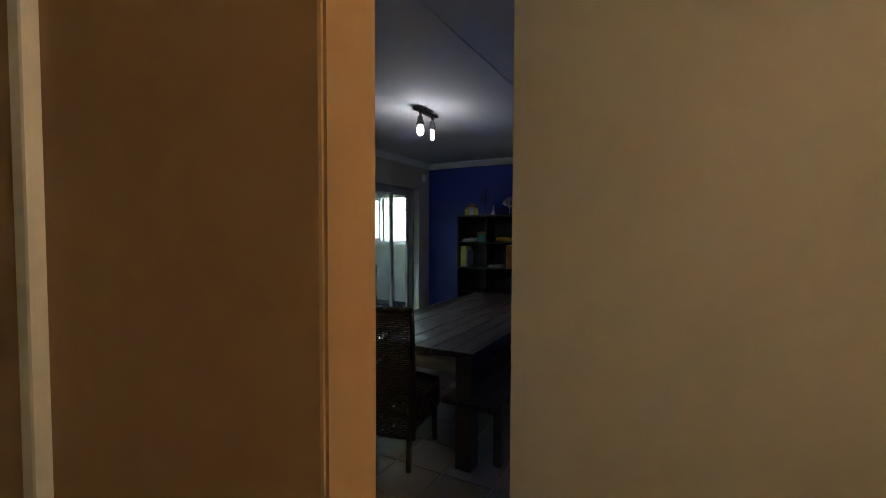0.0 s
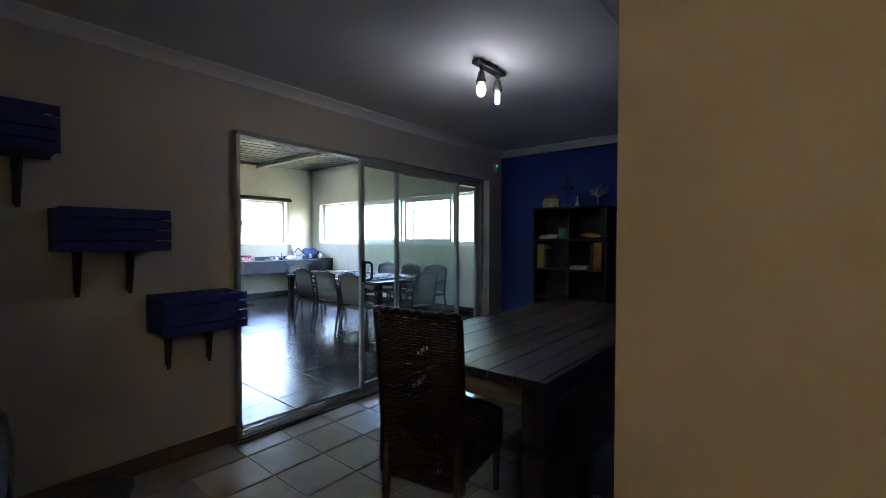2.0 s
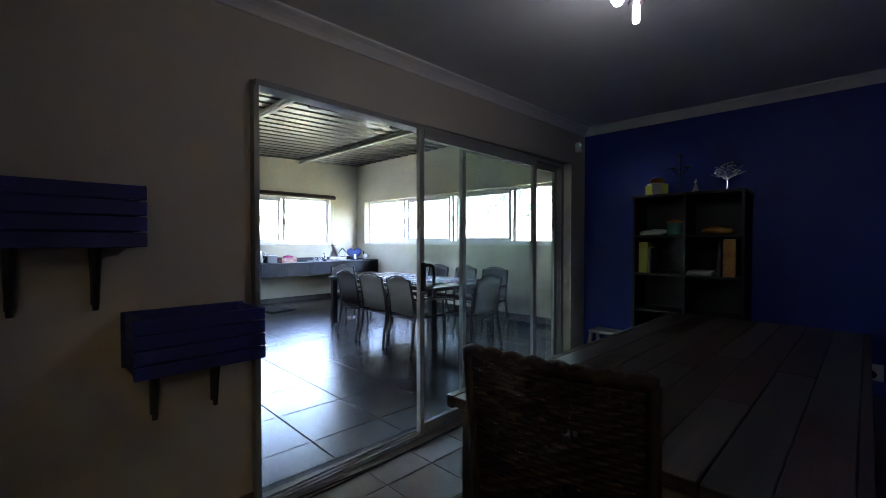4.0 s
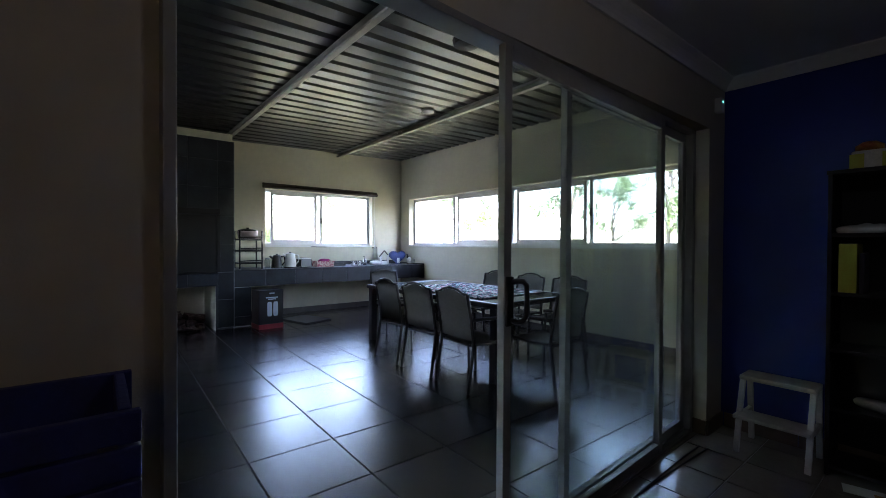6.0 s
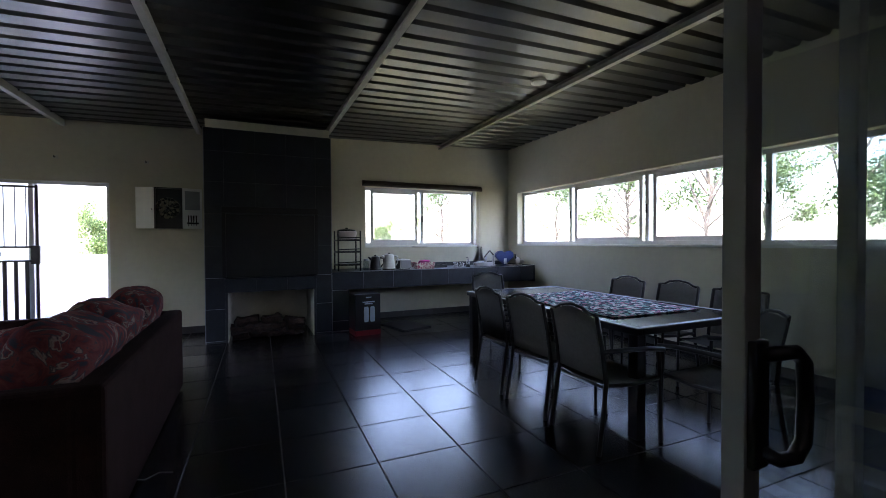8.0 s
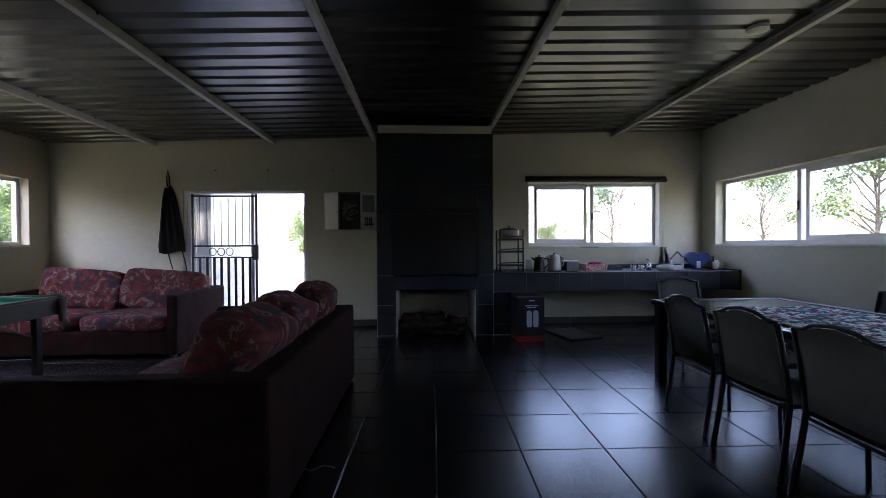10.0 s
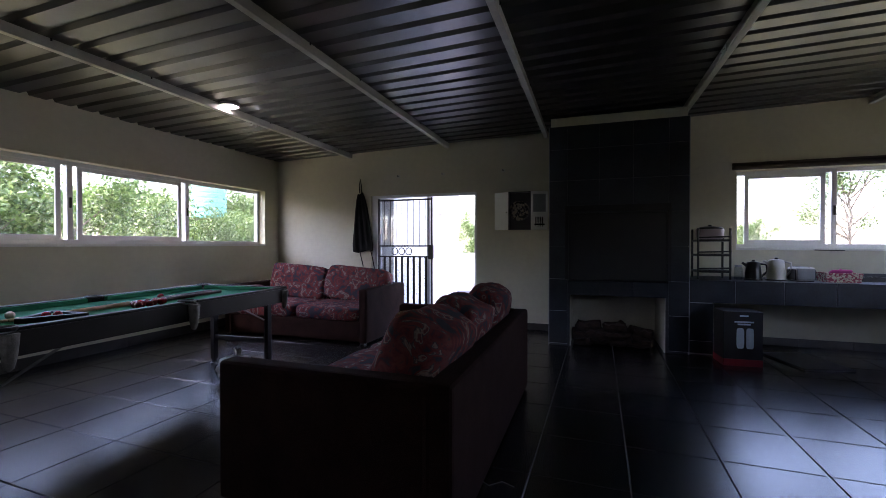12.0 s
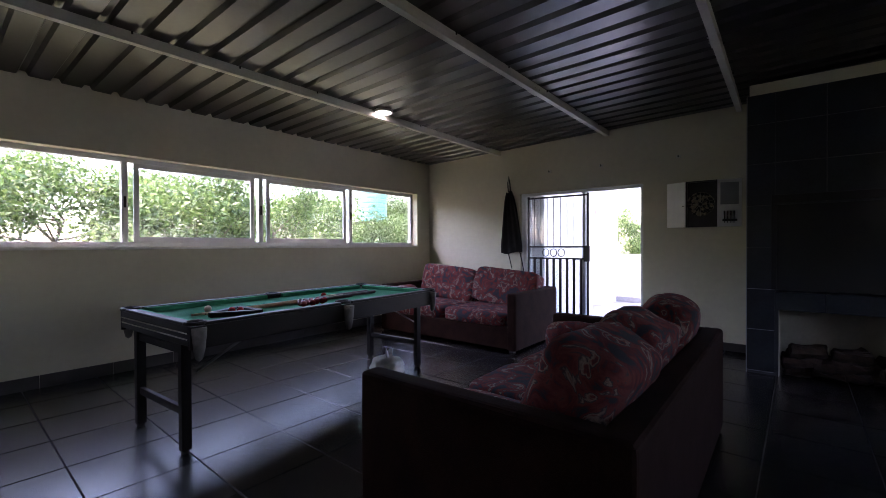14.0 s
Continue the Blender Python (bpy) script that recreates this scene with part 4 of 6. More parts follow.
part("lid", L([(0.037, 0.151), (0.037, 0.175), (0.0, 0.176)], 16), M_GREY, jr)


def kettle(label, m, material, hgt, r):
    k = thing("kettle", label, "kettle", m, group="kettles")
    part("body", L([(r, 0), (r, 0.03), (r * 0.9, hgt * 0.6), (r * 0.78, hgt), (r * 0.3, hgt + 0.012)], 24), material, k, smooth=True)
    part("base", L([(r + 0.01, 0.0), (r + 0.01, 0.018), (r * 0.9, 0.02)], 24), M_KBLACK, k)
    part("handle", T([(0.0, r * 0.75, hgt * 0.92), (0, r + 0.045, hgt * 0.88), (0, r + 0.055, hgt * 0.5), (0, r * 0.92, hgt * 0.18)], 0.012, 8), material, k, smooth=True)
    part("spout", T([(0, -r * 0.75, hgt * 0.8), (0, -r - 0.03, hgt * 0.98)], 0.022, 8, 0.012), material, k, smooth=True)
    part("lid_knob", L([(0.015, hgt + 0.012), (0.018, hgt + 0.03), (0.0, hgt + 0.032)], 12), M_KBLACK, k)


kettle("black electric kettle on the counter", pose(-6.22, 2.18, CZ), M_KBLACK, 0.21, 0.085)
kettle("cream jug kettle on the counter", pose(-6.2, 2.40, CZ), M_WHITE, 0.24, 0.095)
to = thing("toaster", "white and black toaster on the counter", "toaster", pose(-6.2, 2.64, CZ))
part("body", B(-0.12, -0.09, 0.012, 0.12, 0.09, 0.165, bev=0.025, seg=3), M_WHITE, to)
part("end_panel", B(0.115, -0.085, 0.02, 0.128, 0.085, 0.15, bev=0.008), M_GREY, to)
part("side_band", B(-0.11, -0.096, 0.02, 0.11, -0.088, 0.14, bev=0.004), M_KBLACK, to)
part("side_band", B(-0.11, 0.088, 0.02, 0.11, 0.096, 0.14, bev=0.004), M_KBLACK, to)
part("slot", B(-0.09, -0.05, 0.163, 0.09, 0.05, 0.168), M_KBLACK, to)
part("foot_frame", B(-0.11, -0.08, 0, 0.11, 0.08, 0.014), M_KBLACK, to)
bk = thing("woven_basket", "small pink woven basket on the counter", "basket", pose(-6.2, 2.99, CZ))
bm = bmesh.new()
for k in range(7):
    z = 0.008 + 0.015 * k
    w, dd = 0.15 + 0.002 * k, 0.10 + 0.002 * k
    tube(bm, [(-dd, -w, z), (dd, -w, z), (dd, w, z), (-dd, w, z), (-dd, -w, z)], 0.0085, 6)
part("wall", bm, M_WEAVE, bk)
part("bottom", B(-0.1, -0.15, 0, 0.1, 0.15, 0.008), M_WEAVE, bk)
part("cloth", P((0, 0.02, 0.115), (0.08, 0.10, 0.035), 0.8, lump=0.3), M_HOTPINK, bk, "bright pink folded cloth", True)
tr = thing("dark_tray", "low black tray on the counter", "tray", pose(-6.4, 3.33, CZ))
part("plate", B(-0.1, -0.15, 0, 0.1, 0.15, 0.01, bev=0.003), M_KBLACK, tr)
for s in (-1, 1):
    part("rim", B(-0.1, s * 0.15, 0.01, 0.1, s * 0.142, 0.05), M_KBLACK, tr)
    part("rim", B(s * 0.1, -0.142, 0.01, s * 0.092, 0.142, 0.05), M_KBLACK, tr)
M_CHECK = patterned("checked_enamel", [(0.0, (0.02, 0.02, 0.02)), (0.5, (0.7, 0.7, 0.7))], 90, 0, cells=True, rough=0.3)
for y, mm, lb in ((3.60, M_CHECK, "checked enamel mug on the counter"), (3.72, M_CHECK, "checked enamel mug on the counter")):
    mg = thing("mug", lb, "mug", pose(-6.22, y, CZ), group="mugs")
    part("cup", L([(0.032, 0), (0.036, 0.01), (0.04, 0.085), (0.036, 0.085), (0.032, 0.012)], 16), mm, mg, smooth=True)
    part("handle", T([(0.0, 0.036, 0.07), (0, 0.06, 0.06), (0, 0.06, 0.03), (0, 0.034, 0.018)], 0.006, 6), mm, mg, smooth=True)
sh = thing("soap_pump", "steel soap dispenser on the counter", "dispenser", pose(-6.25, 3.86, CZ))
part("bottle", L([(0.035, 0), (0.035, 0.09), (0.012, 0.11), (0.012, 0.13)], 14), M_CHROME, sh, smooth=True)
part("pump", T([(0, 0, 0.13), (0, 0, 0.165), (0.0, -0.04, 0.165)], 0.006, 6), M_KBLACK, sh)
bt = thing("model_boat", "white wooden model sailing boat on the counter", "ornament", pose(-6.27, 4.12, CZ))
part("hull", P((0, 0, 0.045), (0.05, 0.14, 0.045), 0.8, lump=0), M_DRIFT, bt, smooth=True)
part("mast", T([(0, -0.02, 0.08), (0, -0.02, 0.42)], 0.005, 6), M_DRIFT, bt)
for s, y0 in ((-1, -0.03), (1, -0.01)):
    bm = bmesh.new()
    v = [bm.verts.new(p) for p in ((-0.003, y0, 0.10), (-0.003, y0 + s * 0.09, 0.10), (-0.003, y0, 0.40))]
    f = bm.faces.new(v)
    bmesh.ops.solidify(bm, geom=[f], thickness=0.005)
    part("sail", bm, M_DRIFT, bt)
hs = thing("house_ornament", "open house-shaped ornament of white wood", "ornament", pose(-6.3, 4.33, CZ))
for s in (-1, 1):
    part("post", B(-0.03, s * 0.085, 0, 0.03, s * 0.073, 0.19), M_DRIFT, hs)
    bm = bmesh.new()
    tube(bm, [(0, s * 0.115, 0.16), (0, 0, 0.28)], 0.012, 4)
    part("roof_slat", bm, M_DARKWOOD, hs)
part("sill", B(-0.04, -0.1, 0, 0.04, 0.1, 0.014), M_DRIFT, hs)
part("front_board", B(-0.012, -0.073, 0.014, 0.0, 0.073, 0.075), M_WHITE, hs)
bm = bmesh.new()
out = []
for k in range(40):
    a = 2 * math.pi * k / 40
    out.append((0, 0.0118 * 16 * math.sin(a) ** 3, 0.155 + 0.0095 * (13 * math.cos(a) - 5 * math.cos(2 * a) - 2 * math.cos(3 * a) - math.cos(4 * a))))
vs = [bm.verts.new(p) for p in out]
f = bm.faces.new(vs)
ex = bmesh.ops.extrude_face_region(bm, geom=[f])
bmesh.ops.translate(bm, verts=[v for v in ex["geom"] if isinstance(v, bmesh.types.BMVert)], vec=(0.06, 0, 0))
bmesh.ops.recalc_face_normals(bm, faces=bm.faces)
he = thing("heart_ornament", "large blue painted wooden heart on the counter", "ornament", pose(-6.36, 4.66, CZ))
part("heart", bm, M_HEART, he)
part("stand", B(-0.02, -0.07, 0, 0.08, 0.07, 0.012), M_HEART, he)
part("tag", B(0.062, -0.03, 0.03, 0.068, 0.03, 0.13), M_WHITE, he, "white paper tag")
for y, hh, a in ((4.86, 0.2, 20), (4.93, 0.15, -30)):
    bd = thing("bird_ornament", "carved grey and white bird ornament on the counter", "ornament", pose(-6.2, y, CZ, 0, 0, a), group="bird ornaments")
    part("body", P((0, 0, hh * 0.42), (0.04, 0.075, hh * 0.36), 0.9, rot=(20, 0, 0), lump=0.1), M_DRIFT, bd, smooth=True)
    part("neck", T([(0, -0.04, hh * 0.6), (0, -0.055, hh * 0.85), (0, -0.04, hh), (0, -0.085, hh * 1.02)], 0.016, 8, 0.008), M_KBLACK, bd, smooth=True)
    part("stand", L([(0.04, 0), (0.04, 0.012), (0.0, 0.013)], 14), M_DARKWOOD, bd)

# ---- carton and board on the floor ----
M_CARTB = mat("black_carton", (0.012, 0.010, 0.012), 0.4, var=0.15)
M_CARTR = mat("red_carton", (0.28, 0.012, 0.015), 0.4, var=0.12)
M_PRINT = mat("printed_white", (0.55, 0.60, 0.70), 0.4, var=0.1)
cb = thing("appliance_carton", "black and red printed appliance carton on the floor", "box", pose(-5.66, 1.87, 0, 0, 0, 4))
part("carton", B(-0.17, -0.185, 0.075, 0.13, 0.185, 0.585, bev=0.004), M_CARTB, cb)
part("base_band", B(-0.172, -0.187, 0.0, 0.132, 0.187, 0.075, bev=0.004), M_CARTR, cb, "red lower band")
for y in (-0.045, 0.045):
    part("printed_picture", P((0.132, y + 0.02, 0.30), (0.003, 0.036, 0.11), 0.4, lump=0), M_PRINT, cb, "picture of a white appliance")
for z, w in ((0.54, 0.05), (0.475, 0.10), (0.45, 0.07)):
    part("printed_bar", B(0.13, -w + 0.02, z - 0.008, 0.133, w + 0.0, z + 0.008), M_PRINT, cb)
bm = bmesh.new()
box(bm, -0.35, -0.25, 0, 0.35, 0.25, 0.02, bev=0.004)
solid("black_board", bm, M_KBLACK, "flat black board lying on the floor", "board", m=pose(-5.95, 2.58, 0.0, 0, 0, 15))

# ---- dartboard cabinet, apron, wall hooks ----
M_LEAFW = mat("gloss_white_board", (0.82, 0.82, 0.80), 0.3, var=0.03)
dc = thing("dartboard_cabinet", "open dartboard cabinet with white doors on the wall", "dartboard", pose(RX0, -0.685, 1.82))
M_DART = patterned("sisal_dartboard", [(0.0, (0.02, 0.02, 0.02)), (0.55, (0.05, 0.045, 0.04)), (0.7, (0.16, 0.14, 0.10))], 30, 0, cells=True)
part("back_box", B(0.0, -0.17, -0.29, 0.03, 0.17, 0.29, bev=0.003), M_KBLACK, dc)
for s in (-0.17, 0.158):
    part("side", B(0.03, s, -0.29, 0.085, s + 0.012, 0.29), M_KBLACK, dc)
for z in (-0.29, 0.278):
    part("rail", B(0.03, -0.158, z, 0.085, 0.158, z + 0.012), M_KBLACK, dc)
db = part("board", T([(0.03, -0.01, 0), (0.06, -0.01, 0)], 0.152, 32), M_DART, dc, "black sisal dartboard")
bm = bmesh.new()
for k in range(20):
    a = 2 * math.pi * k / 20
    tube(bm, [(0.061, -0.01 + 0.02 * math.cos(a), 0.02 * math.sin(a)), (0.061, -0.01 + 0.148 * math.cos(a), 0.148 * math.sin(a))], 0.0012, 4)
for r in (0.02, 0.1, 0.148):
    tube(bm, [(0.061, -0.01 + r * math.cos(a * math.pi / 16), r * math.sin(a * math.pi / 16)) for a in range(33)], 0.0012, 4)
part("wires", bm, M_CHROME, db)
lw = part("door_leaf", B(-0.012, -0.235, -0.29, 0.0, 0.0, 0.29, bev=0.002), M_LEAFW, dc, "white open door leaf")
lw.matrix_basis = pose(0.088, -0.174, 0, 0, 0, -17)
part("leaf_knob", T([(0.0, -0.025, -0.02), (0.012, -0.025, -0.02)], 0.008, 8), M_KBLACK, lw)
rw = part("door_leaf", B(-0.012, 0.0, -0.29, 0.0, 0.25, 0.29, bev=0.002), M_LEAFW, dc, "white open door leaf with score board")
rw.matrix_basis = pose(0.088, 0.174, 0, 0, 0, 17)
part("score_board", B(0.0, 0.03, -0.02, 0.003, 0.22, 0.25), M_GREY, rw, "grey wiped score board")
part("dart_holder", B(0.0, 0.05, -0.225, 0.03, 0.2, -0.2, bev=0.002), M_KBLACK, rw)
for k in range(4):
    part("dart", T([(0.017, 0.07 + 0.033 * k, -0.25), (0.017, 0.07 + 0.033 * k, -0.19), (0.017, 0.07 + 0.033 * k, -0.1)], 0.003, 6, 0.011), M_KBLACK, rw)
M_APRON = mat("black_apron_cloth", (0.015, 0.015, 0.017), 0.9, var=0.2, scale=12)
ap = thing("apron", "black cooking apron hanging from a wall hook", "apron", pose(RX0, -3.46, 0))
bm = bmesh.new()
rows = [(2.2, 0.05), (2.1, 0.085), (1.95, 0.12), (1.75, 0.155), (1.5, 0.19), (1.3, 0.215), (1.18, 0.21)]
vs = []
for z, w in rows:
    vs.append([bm.verts.new((0.04 + 0.025 * math.sin(i * 1.9 + z * 3) * min(1, w * 8), -w + 0.05 * (2.2 - z) + 2 * w * i / 12, z - 0.02 * math.sin(i * 0.5))) for i in range(13)])
for a, b in zip(vs, vs[1:]):
    for i in range(12):
        bm.faces.new((a[i], a[i + 1], b[i + 1], b[i]))
bmesh.ops.solidify(bm, geom=bm.faces[:], thickness=0.006)
part("cloth", bm, M_APRON, ap, smooth=True)
part("neck_loop", T([(0.03, -0.02, 2.2), (0.03, -0.03, 2.35), (0.03, -0.01, 2.44), (0.03, 0.01, 2.34), (0.03, 0.02, 2.2)], 0.009, 6), M_APRON, ap)
for y, z in ((0.02, 0.92), (0.24, 0.88)):
    part("tie_string", T([(0.04, y - 0.04, 1.2), (0.04, y, 1.05), (0.035, y + 0.03, z)], 0.009, 5), M_APRON, ap)
part("hook", T([(0.0, -0.01, 2.45), (0.035, -0.01, 2.43), (0.04, -0.01, 2.46)], 0.006, 6), M_CHROME, ap)
for y in (-2.75, -1.95, -0.95):
    hk = thing("wall_hook", "small rusty hook screwed into the wall", "hook", pose(RX0, y, 2.46), group="wall hooks")
    part("plate", B(0, -0.03, -0.02, 0.006, 0.03, 0.02, bev=0.002), M_BEAM, hk)
    part("hook", T([(0.005, 0, 0), (0.04, 0, -0.01), (0.045, 0, 0.015)], 0.006, 6), M_BLACK, hk)

# ---- ceiling lamps of the patio ----
M_LED = mat("lit_diffuser", (0.9, 0.9, 0.9), 0.5, var=0.02, emit=(1.0, 0.98, 0.95), power=1.2)
M_OPAL = mat("opal_diffuser", (0.65, 0.66, 0.66), 0.4, var=0.04)
for x, y, dm, lb in ((-4.02, -3.57, M_LED, "round white ceiling lamp, switched on"), (-3.45, 3.27, M_OPAL, "round white ceiling lamp, switched off")):
    z = roof_z(y)
    lp = thing("ceiling_lamp", lb, "lamp", pose(x, y, z) @ Matrix.Diagonal((*[0.85 if dm is M_LED else 0.66] * 2, 1, 1)), group="round ceiling lamps")
    part("rim", L([(0.11, -0.03), (0.125, -0.03), (0.125, 0.0), (0.11, 0.002)], 28), M_WHITE, lp, smooth=False)
    part("diffuser", L([(0.0, -0.036), (0.09, -0.034), (0.108, -0.028), (0.108, -0.01), (0.0, -0.008)], 28), dm, lp, smooth=True)
solid("floor_wire", T([(-2.48, -0.24, 0.003), (-2.44, -0.18, 0.003), (-2.5, -0.12, 0.003), (-2.47, -0.05, 0.003)], 0.002, 5), M_WHITE, "thin pale wire lying on the tiles", "wire")

# ---- dining room: lamps ----
M_SPOT = mat("brushed_dark_steel", (0.10, 0.10, 0.10), 0.35, metal=0.8, var=0.15)
M_BULB = mat("lit_bulb", (0.9, 0.9, 0.9), 0.4, var=0.02, emit=(0.92, 0.96, 1.0), power=0.7)
sb = thing("spotlight_bar", "dark steel ceiling spot bar with two lit bulbs", "ceiling lamp", pose(1.385, 0.935, DZ))
part("bar", B(-0.028, -0.15, -0.034, 0.028, 0.15, -0.012, bev=0.005), M_SPOT, sb)
part("ceiling_plate", B(-0.04, -0.05, -0.013, 0.04, 0.05, 0.0, bev=0.004), M_SPOT, sb)
for y, bulb, watt in ((-0.09, [(0.0, -0.222), (0.014, -0.219), (0.026, -0.2), (0.029, -0.18), (0.024, -0.158), (0.015, -0.142)], 0.004),
                      (0.10, [(0.0, -0.222), (0.012, -0.22), (0.0145, -0.21), (0.0145, -0.16), (0.012, -0.142)], 0.0014)):
    part("stem", T([(0, y, -0.034), (0.004, y, -0.065)], 0.012, 8), M_SPOT, sb)
    h = part("lamp_holder", L([(0.027, -0.14), (0.033, -0.137), (0.033, -0.128), (0.026, -0.105), (0.021, -0.075), (0.014, -0.065)], 16, cx=0.0, cy=y), M_SPOT, sb, smooth=True)
    part("bulb", L(bulb, 16, cx=0.0, cy=y), M_BULB, h, "lit white bulb", True)
    ld = bpy.data.lights.new("bulb_light", "POINT")
    ld.energy, ld.color, ld.shadow_soft_size = watt, (0.74, 0.87, 1.0), 0.02
    lo = new("bulb_light", ld)
    lo.location = (1.385, 0.935 + y, DZ - 0.255)
hl = thing("hall_lamp", "round warm ceiling lamp in the passage", "lamp", pose(4.0, -2.15, DZ))
M_WARM = mat("warm_diffuser", (0.9, 0.8, 0.6), 0.5, var=0.02, emit=(1.0, 0.62, 0.28), power=0.4)
part("diffuser", L([(0.0, -0.08), (0.10, -0.07), (0.15, -0.03), (0.15, 0.0)], 24), M_WARM, hl, smooth=True)
ld = bpy.data.lights.new("hall_light", "POINT")
ld.energy, ld.color, ld.shadow_soft_size = 0.052, (1.0, 0.80, 0.53), 0.12
lo = new("hall_light", ld)
lo.location = (4.0, -2.15, DZ - 0.22)

# ---- alarm sensor ----
sn = thing("alarm_sensor", "small white alarm sensor with a green light by the door head", "sensor", pose(0.0, 3.16, 2.26))
part("case", B(0.0, -0.03, -0.05, 0.045, 0.03, 0.05, bev=0.012), M_CORN, sn)
part("lamp", B(0.045, -0.006, 0.015, 0.047, 0.006, 0.027), mat("sensor_lamp", (0.02, 0.3, 0.25), 0.4, emit=(0.1, 0.9, 0.7), power=0.1), sn, "tiny green light")

# ---- planters on the wall ----
M_PBLUE = mat("blue_planter_paint", (0.012, 0.022, 0.16), 0.6, var=0.25, scale=10, bump=0.25, bscale=50)


def planter(y0, z0):
    ob = thing("wall_planter", "slatted wooden planter painted dark blue on the wall", "planter", pose(0.04, y0, z0), group="blue wall planters")
    for k in range(4):
        part("slat", B(0.235, 0.0, 0.002 + 0.055 * k, 0.255, 0.46, 0.052 + 0.055 * k, bev=0.004), M_PBLUE, ob)
        for y in (0.012, 0.43):
            part("end_slat", B(0.0, y, 0.002 + 0.055 * k, 0.233, y + 0.018, 0.052 + 0.055 * k, bev=0.004), M_PBLUE, ob)
    part("back_board", B(-0.018, 0.0, 0.0, 0.0, 0.46, 0.218, bev=0.003), M_PBLUE, ob)
    part("bottom_board", B(0.0, 0.03, 0.0, 0.233, 0.43, 0.015), M_PBLUE, ob)
    for y in (0.11, 0.34):
        bm = bmesh.new()
        tube(bm, [(0.0, y, 0.0), (-0.005, y, -0.12), (-0.012, y, -0.24)], 0.022, 8, 0.010)
        box(bm, -0.04, y - 0.014, -0.22, -0.018, y + 0.014, 0.0, bev=0.002)
        part("bracket", bm, M_KBLACK, ob, "black tapered bracket")
    part("bolt", B(0.255, 0.405, 0.165, 0.258, 0.43, 0.172), M_CHROME, ob)


for y0, z0 in ((-1.43, 1.75), (-0.985, 1.295), (-0.57, 0.82)):
    planter(y0, z0)

# ---- dining table and bench ----
PLANKS = [mat("reclaimed_plank_brown", (0.046, 0.03, 0.02), 0.4, spec=0.8, var=0.5, scale=3, stretch=(10, 1, 10), bump=0.3, bscale=30, rvar=0.1),
          mat("reclaimed_plank_grey", (0.058, 0.054, 0.05), 0.4, spec=0.8, var=0.5, scale=3, stretch=(10, 1, 10), bump=0.3, bscale=30, rvar=0.1),
          mat("reclaimed_plank_blue", (0.027, 0.04, 0.045), 0.4, spec=0.8, var=0.6, scale=3, stretch=(10, 1, 10), bump=0.3, bscale=30, col2=(0.085, 0.066, 0.046), rvar=0.1),
          mat("reclaimed_plank_red", (0.055, 0.03, 0.022), 0.4, spec=0.8, var=0.6, scale=3, stretch=(10, 1, 10), bump=0.3, bscale=30, rvar=0.1)]
M_PALEW = mat("pale_painted_wood", (0.28, 0.26, 0.22), 0.6, var=0.45, scale=4, stretch=(1, 8, 8), bump=0.2)
DT0, DT1, DTY0, DTY1 = 1.02, 2.12, 0.25, 2.78
dt = thing("dining_table", "heavy reclaimed wood dining table with mixed planks", "table")
rng = random.Random(4)
nb = 8
for i in range(nb):
    a, b = DT0 + 0.03 + (DT1 - DT0 - 0.06) * i / nb, DT0 + 0.03 + (DT1 - DT0 - 0.06) * (i + 1) / nb
    cut = rng.uniform(0.9, 2.2)
    for y0, y1 in ((DTY0, cut), (cut, DTY1)):
        part("plank", B(a + 0.0015, y0 + 0.0015, 0.722 + rng.uniform(0, 0.002), b - 0.0015, y1 - 0.0015, 0.758 + rng.uniform(0, 0.003), bev=0.003, seg=1), PLANKS[rng.randrange(4)], dt)
part("edge_board", B(DT0, DTY0, 0.715, DT0 + 0.029, DTY1, 0.76, bev=0.004), PLANKS[0], dt)
part("edge_board", B(DT1 - 0.029, DTY0, 0.715, DT1, DTY1, 0.76, bev=0.004), PLANKS[0], dt)
part("apron", B(DT0 + 0.12, DTY0 + 0.08, 0.60, DT1 - 0.14, DTY0 + 0.105, 0.72, bev=0.003), M_PALEW, dt, "pale worn painted apron board")
part("apron", B(DT0 + 0.12, DTY1 - 0.105, 0.60, DT1 - 0.14, DTY1 - 0.08, 0.72, bev=0.003), M_PALEW, dt)
for x in (DT0 + 0.06, DT1 - 0.10):
    part("apron", B(x, DTY0 + 0.17, 0.60, x + 0.025, DTY1 - 0.17, 0.72, bev=0.003), PLANKS[0], dt)
for x in (DT0 + 0.03, DT1 - 0.14):
    for y in (DTY0 + 0.05, DTY1 - 0.16):
        part("leg", B(x, y, 0, x + 0.11, y + 0.11, 0.722, bev=0.006), PLANKS[0], dt)
bn = thing("bench", "dark wooden bench pushed half under the table", "bench")
for i in range(3):
    part("seat_plank", B(1.90 + 0.115 * i, 0.26, 0.42, 2.01 + 0.115 * i, 2.55, 0.45, bev=0.004), M_DARKWOOD, bn)
for y in (0.44, 2.36):
    for x in (1.93, 2.18):
        part("leg", B(x, y, 0, x + 0.05, y + 0.06, 0.42, bev=0.003), M_DARKWOOD, bn)
    part("rail", B(1.98, y + 0.01, 0.33, 2.18, y + 0.05, 0.42), M_DARKWOOD, bn)

# ---- woven chair ----
M_RATTAN = mat("dark_rattan", (0.024, 0.015, 0.010), 0.5, var=0.45, scale=16, bump=0.3, bscale=120)
ch = thing("rattan_chair", "tall dark woven rattan dining chair at the table", "chair", pose(1.51, 0.33, 0, 0, 0, 9))


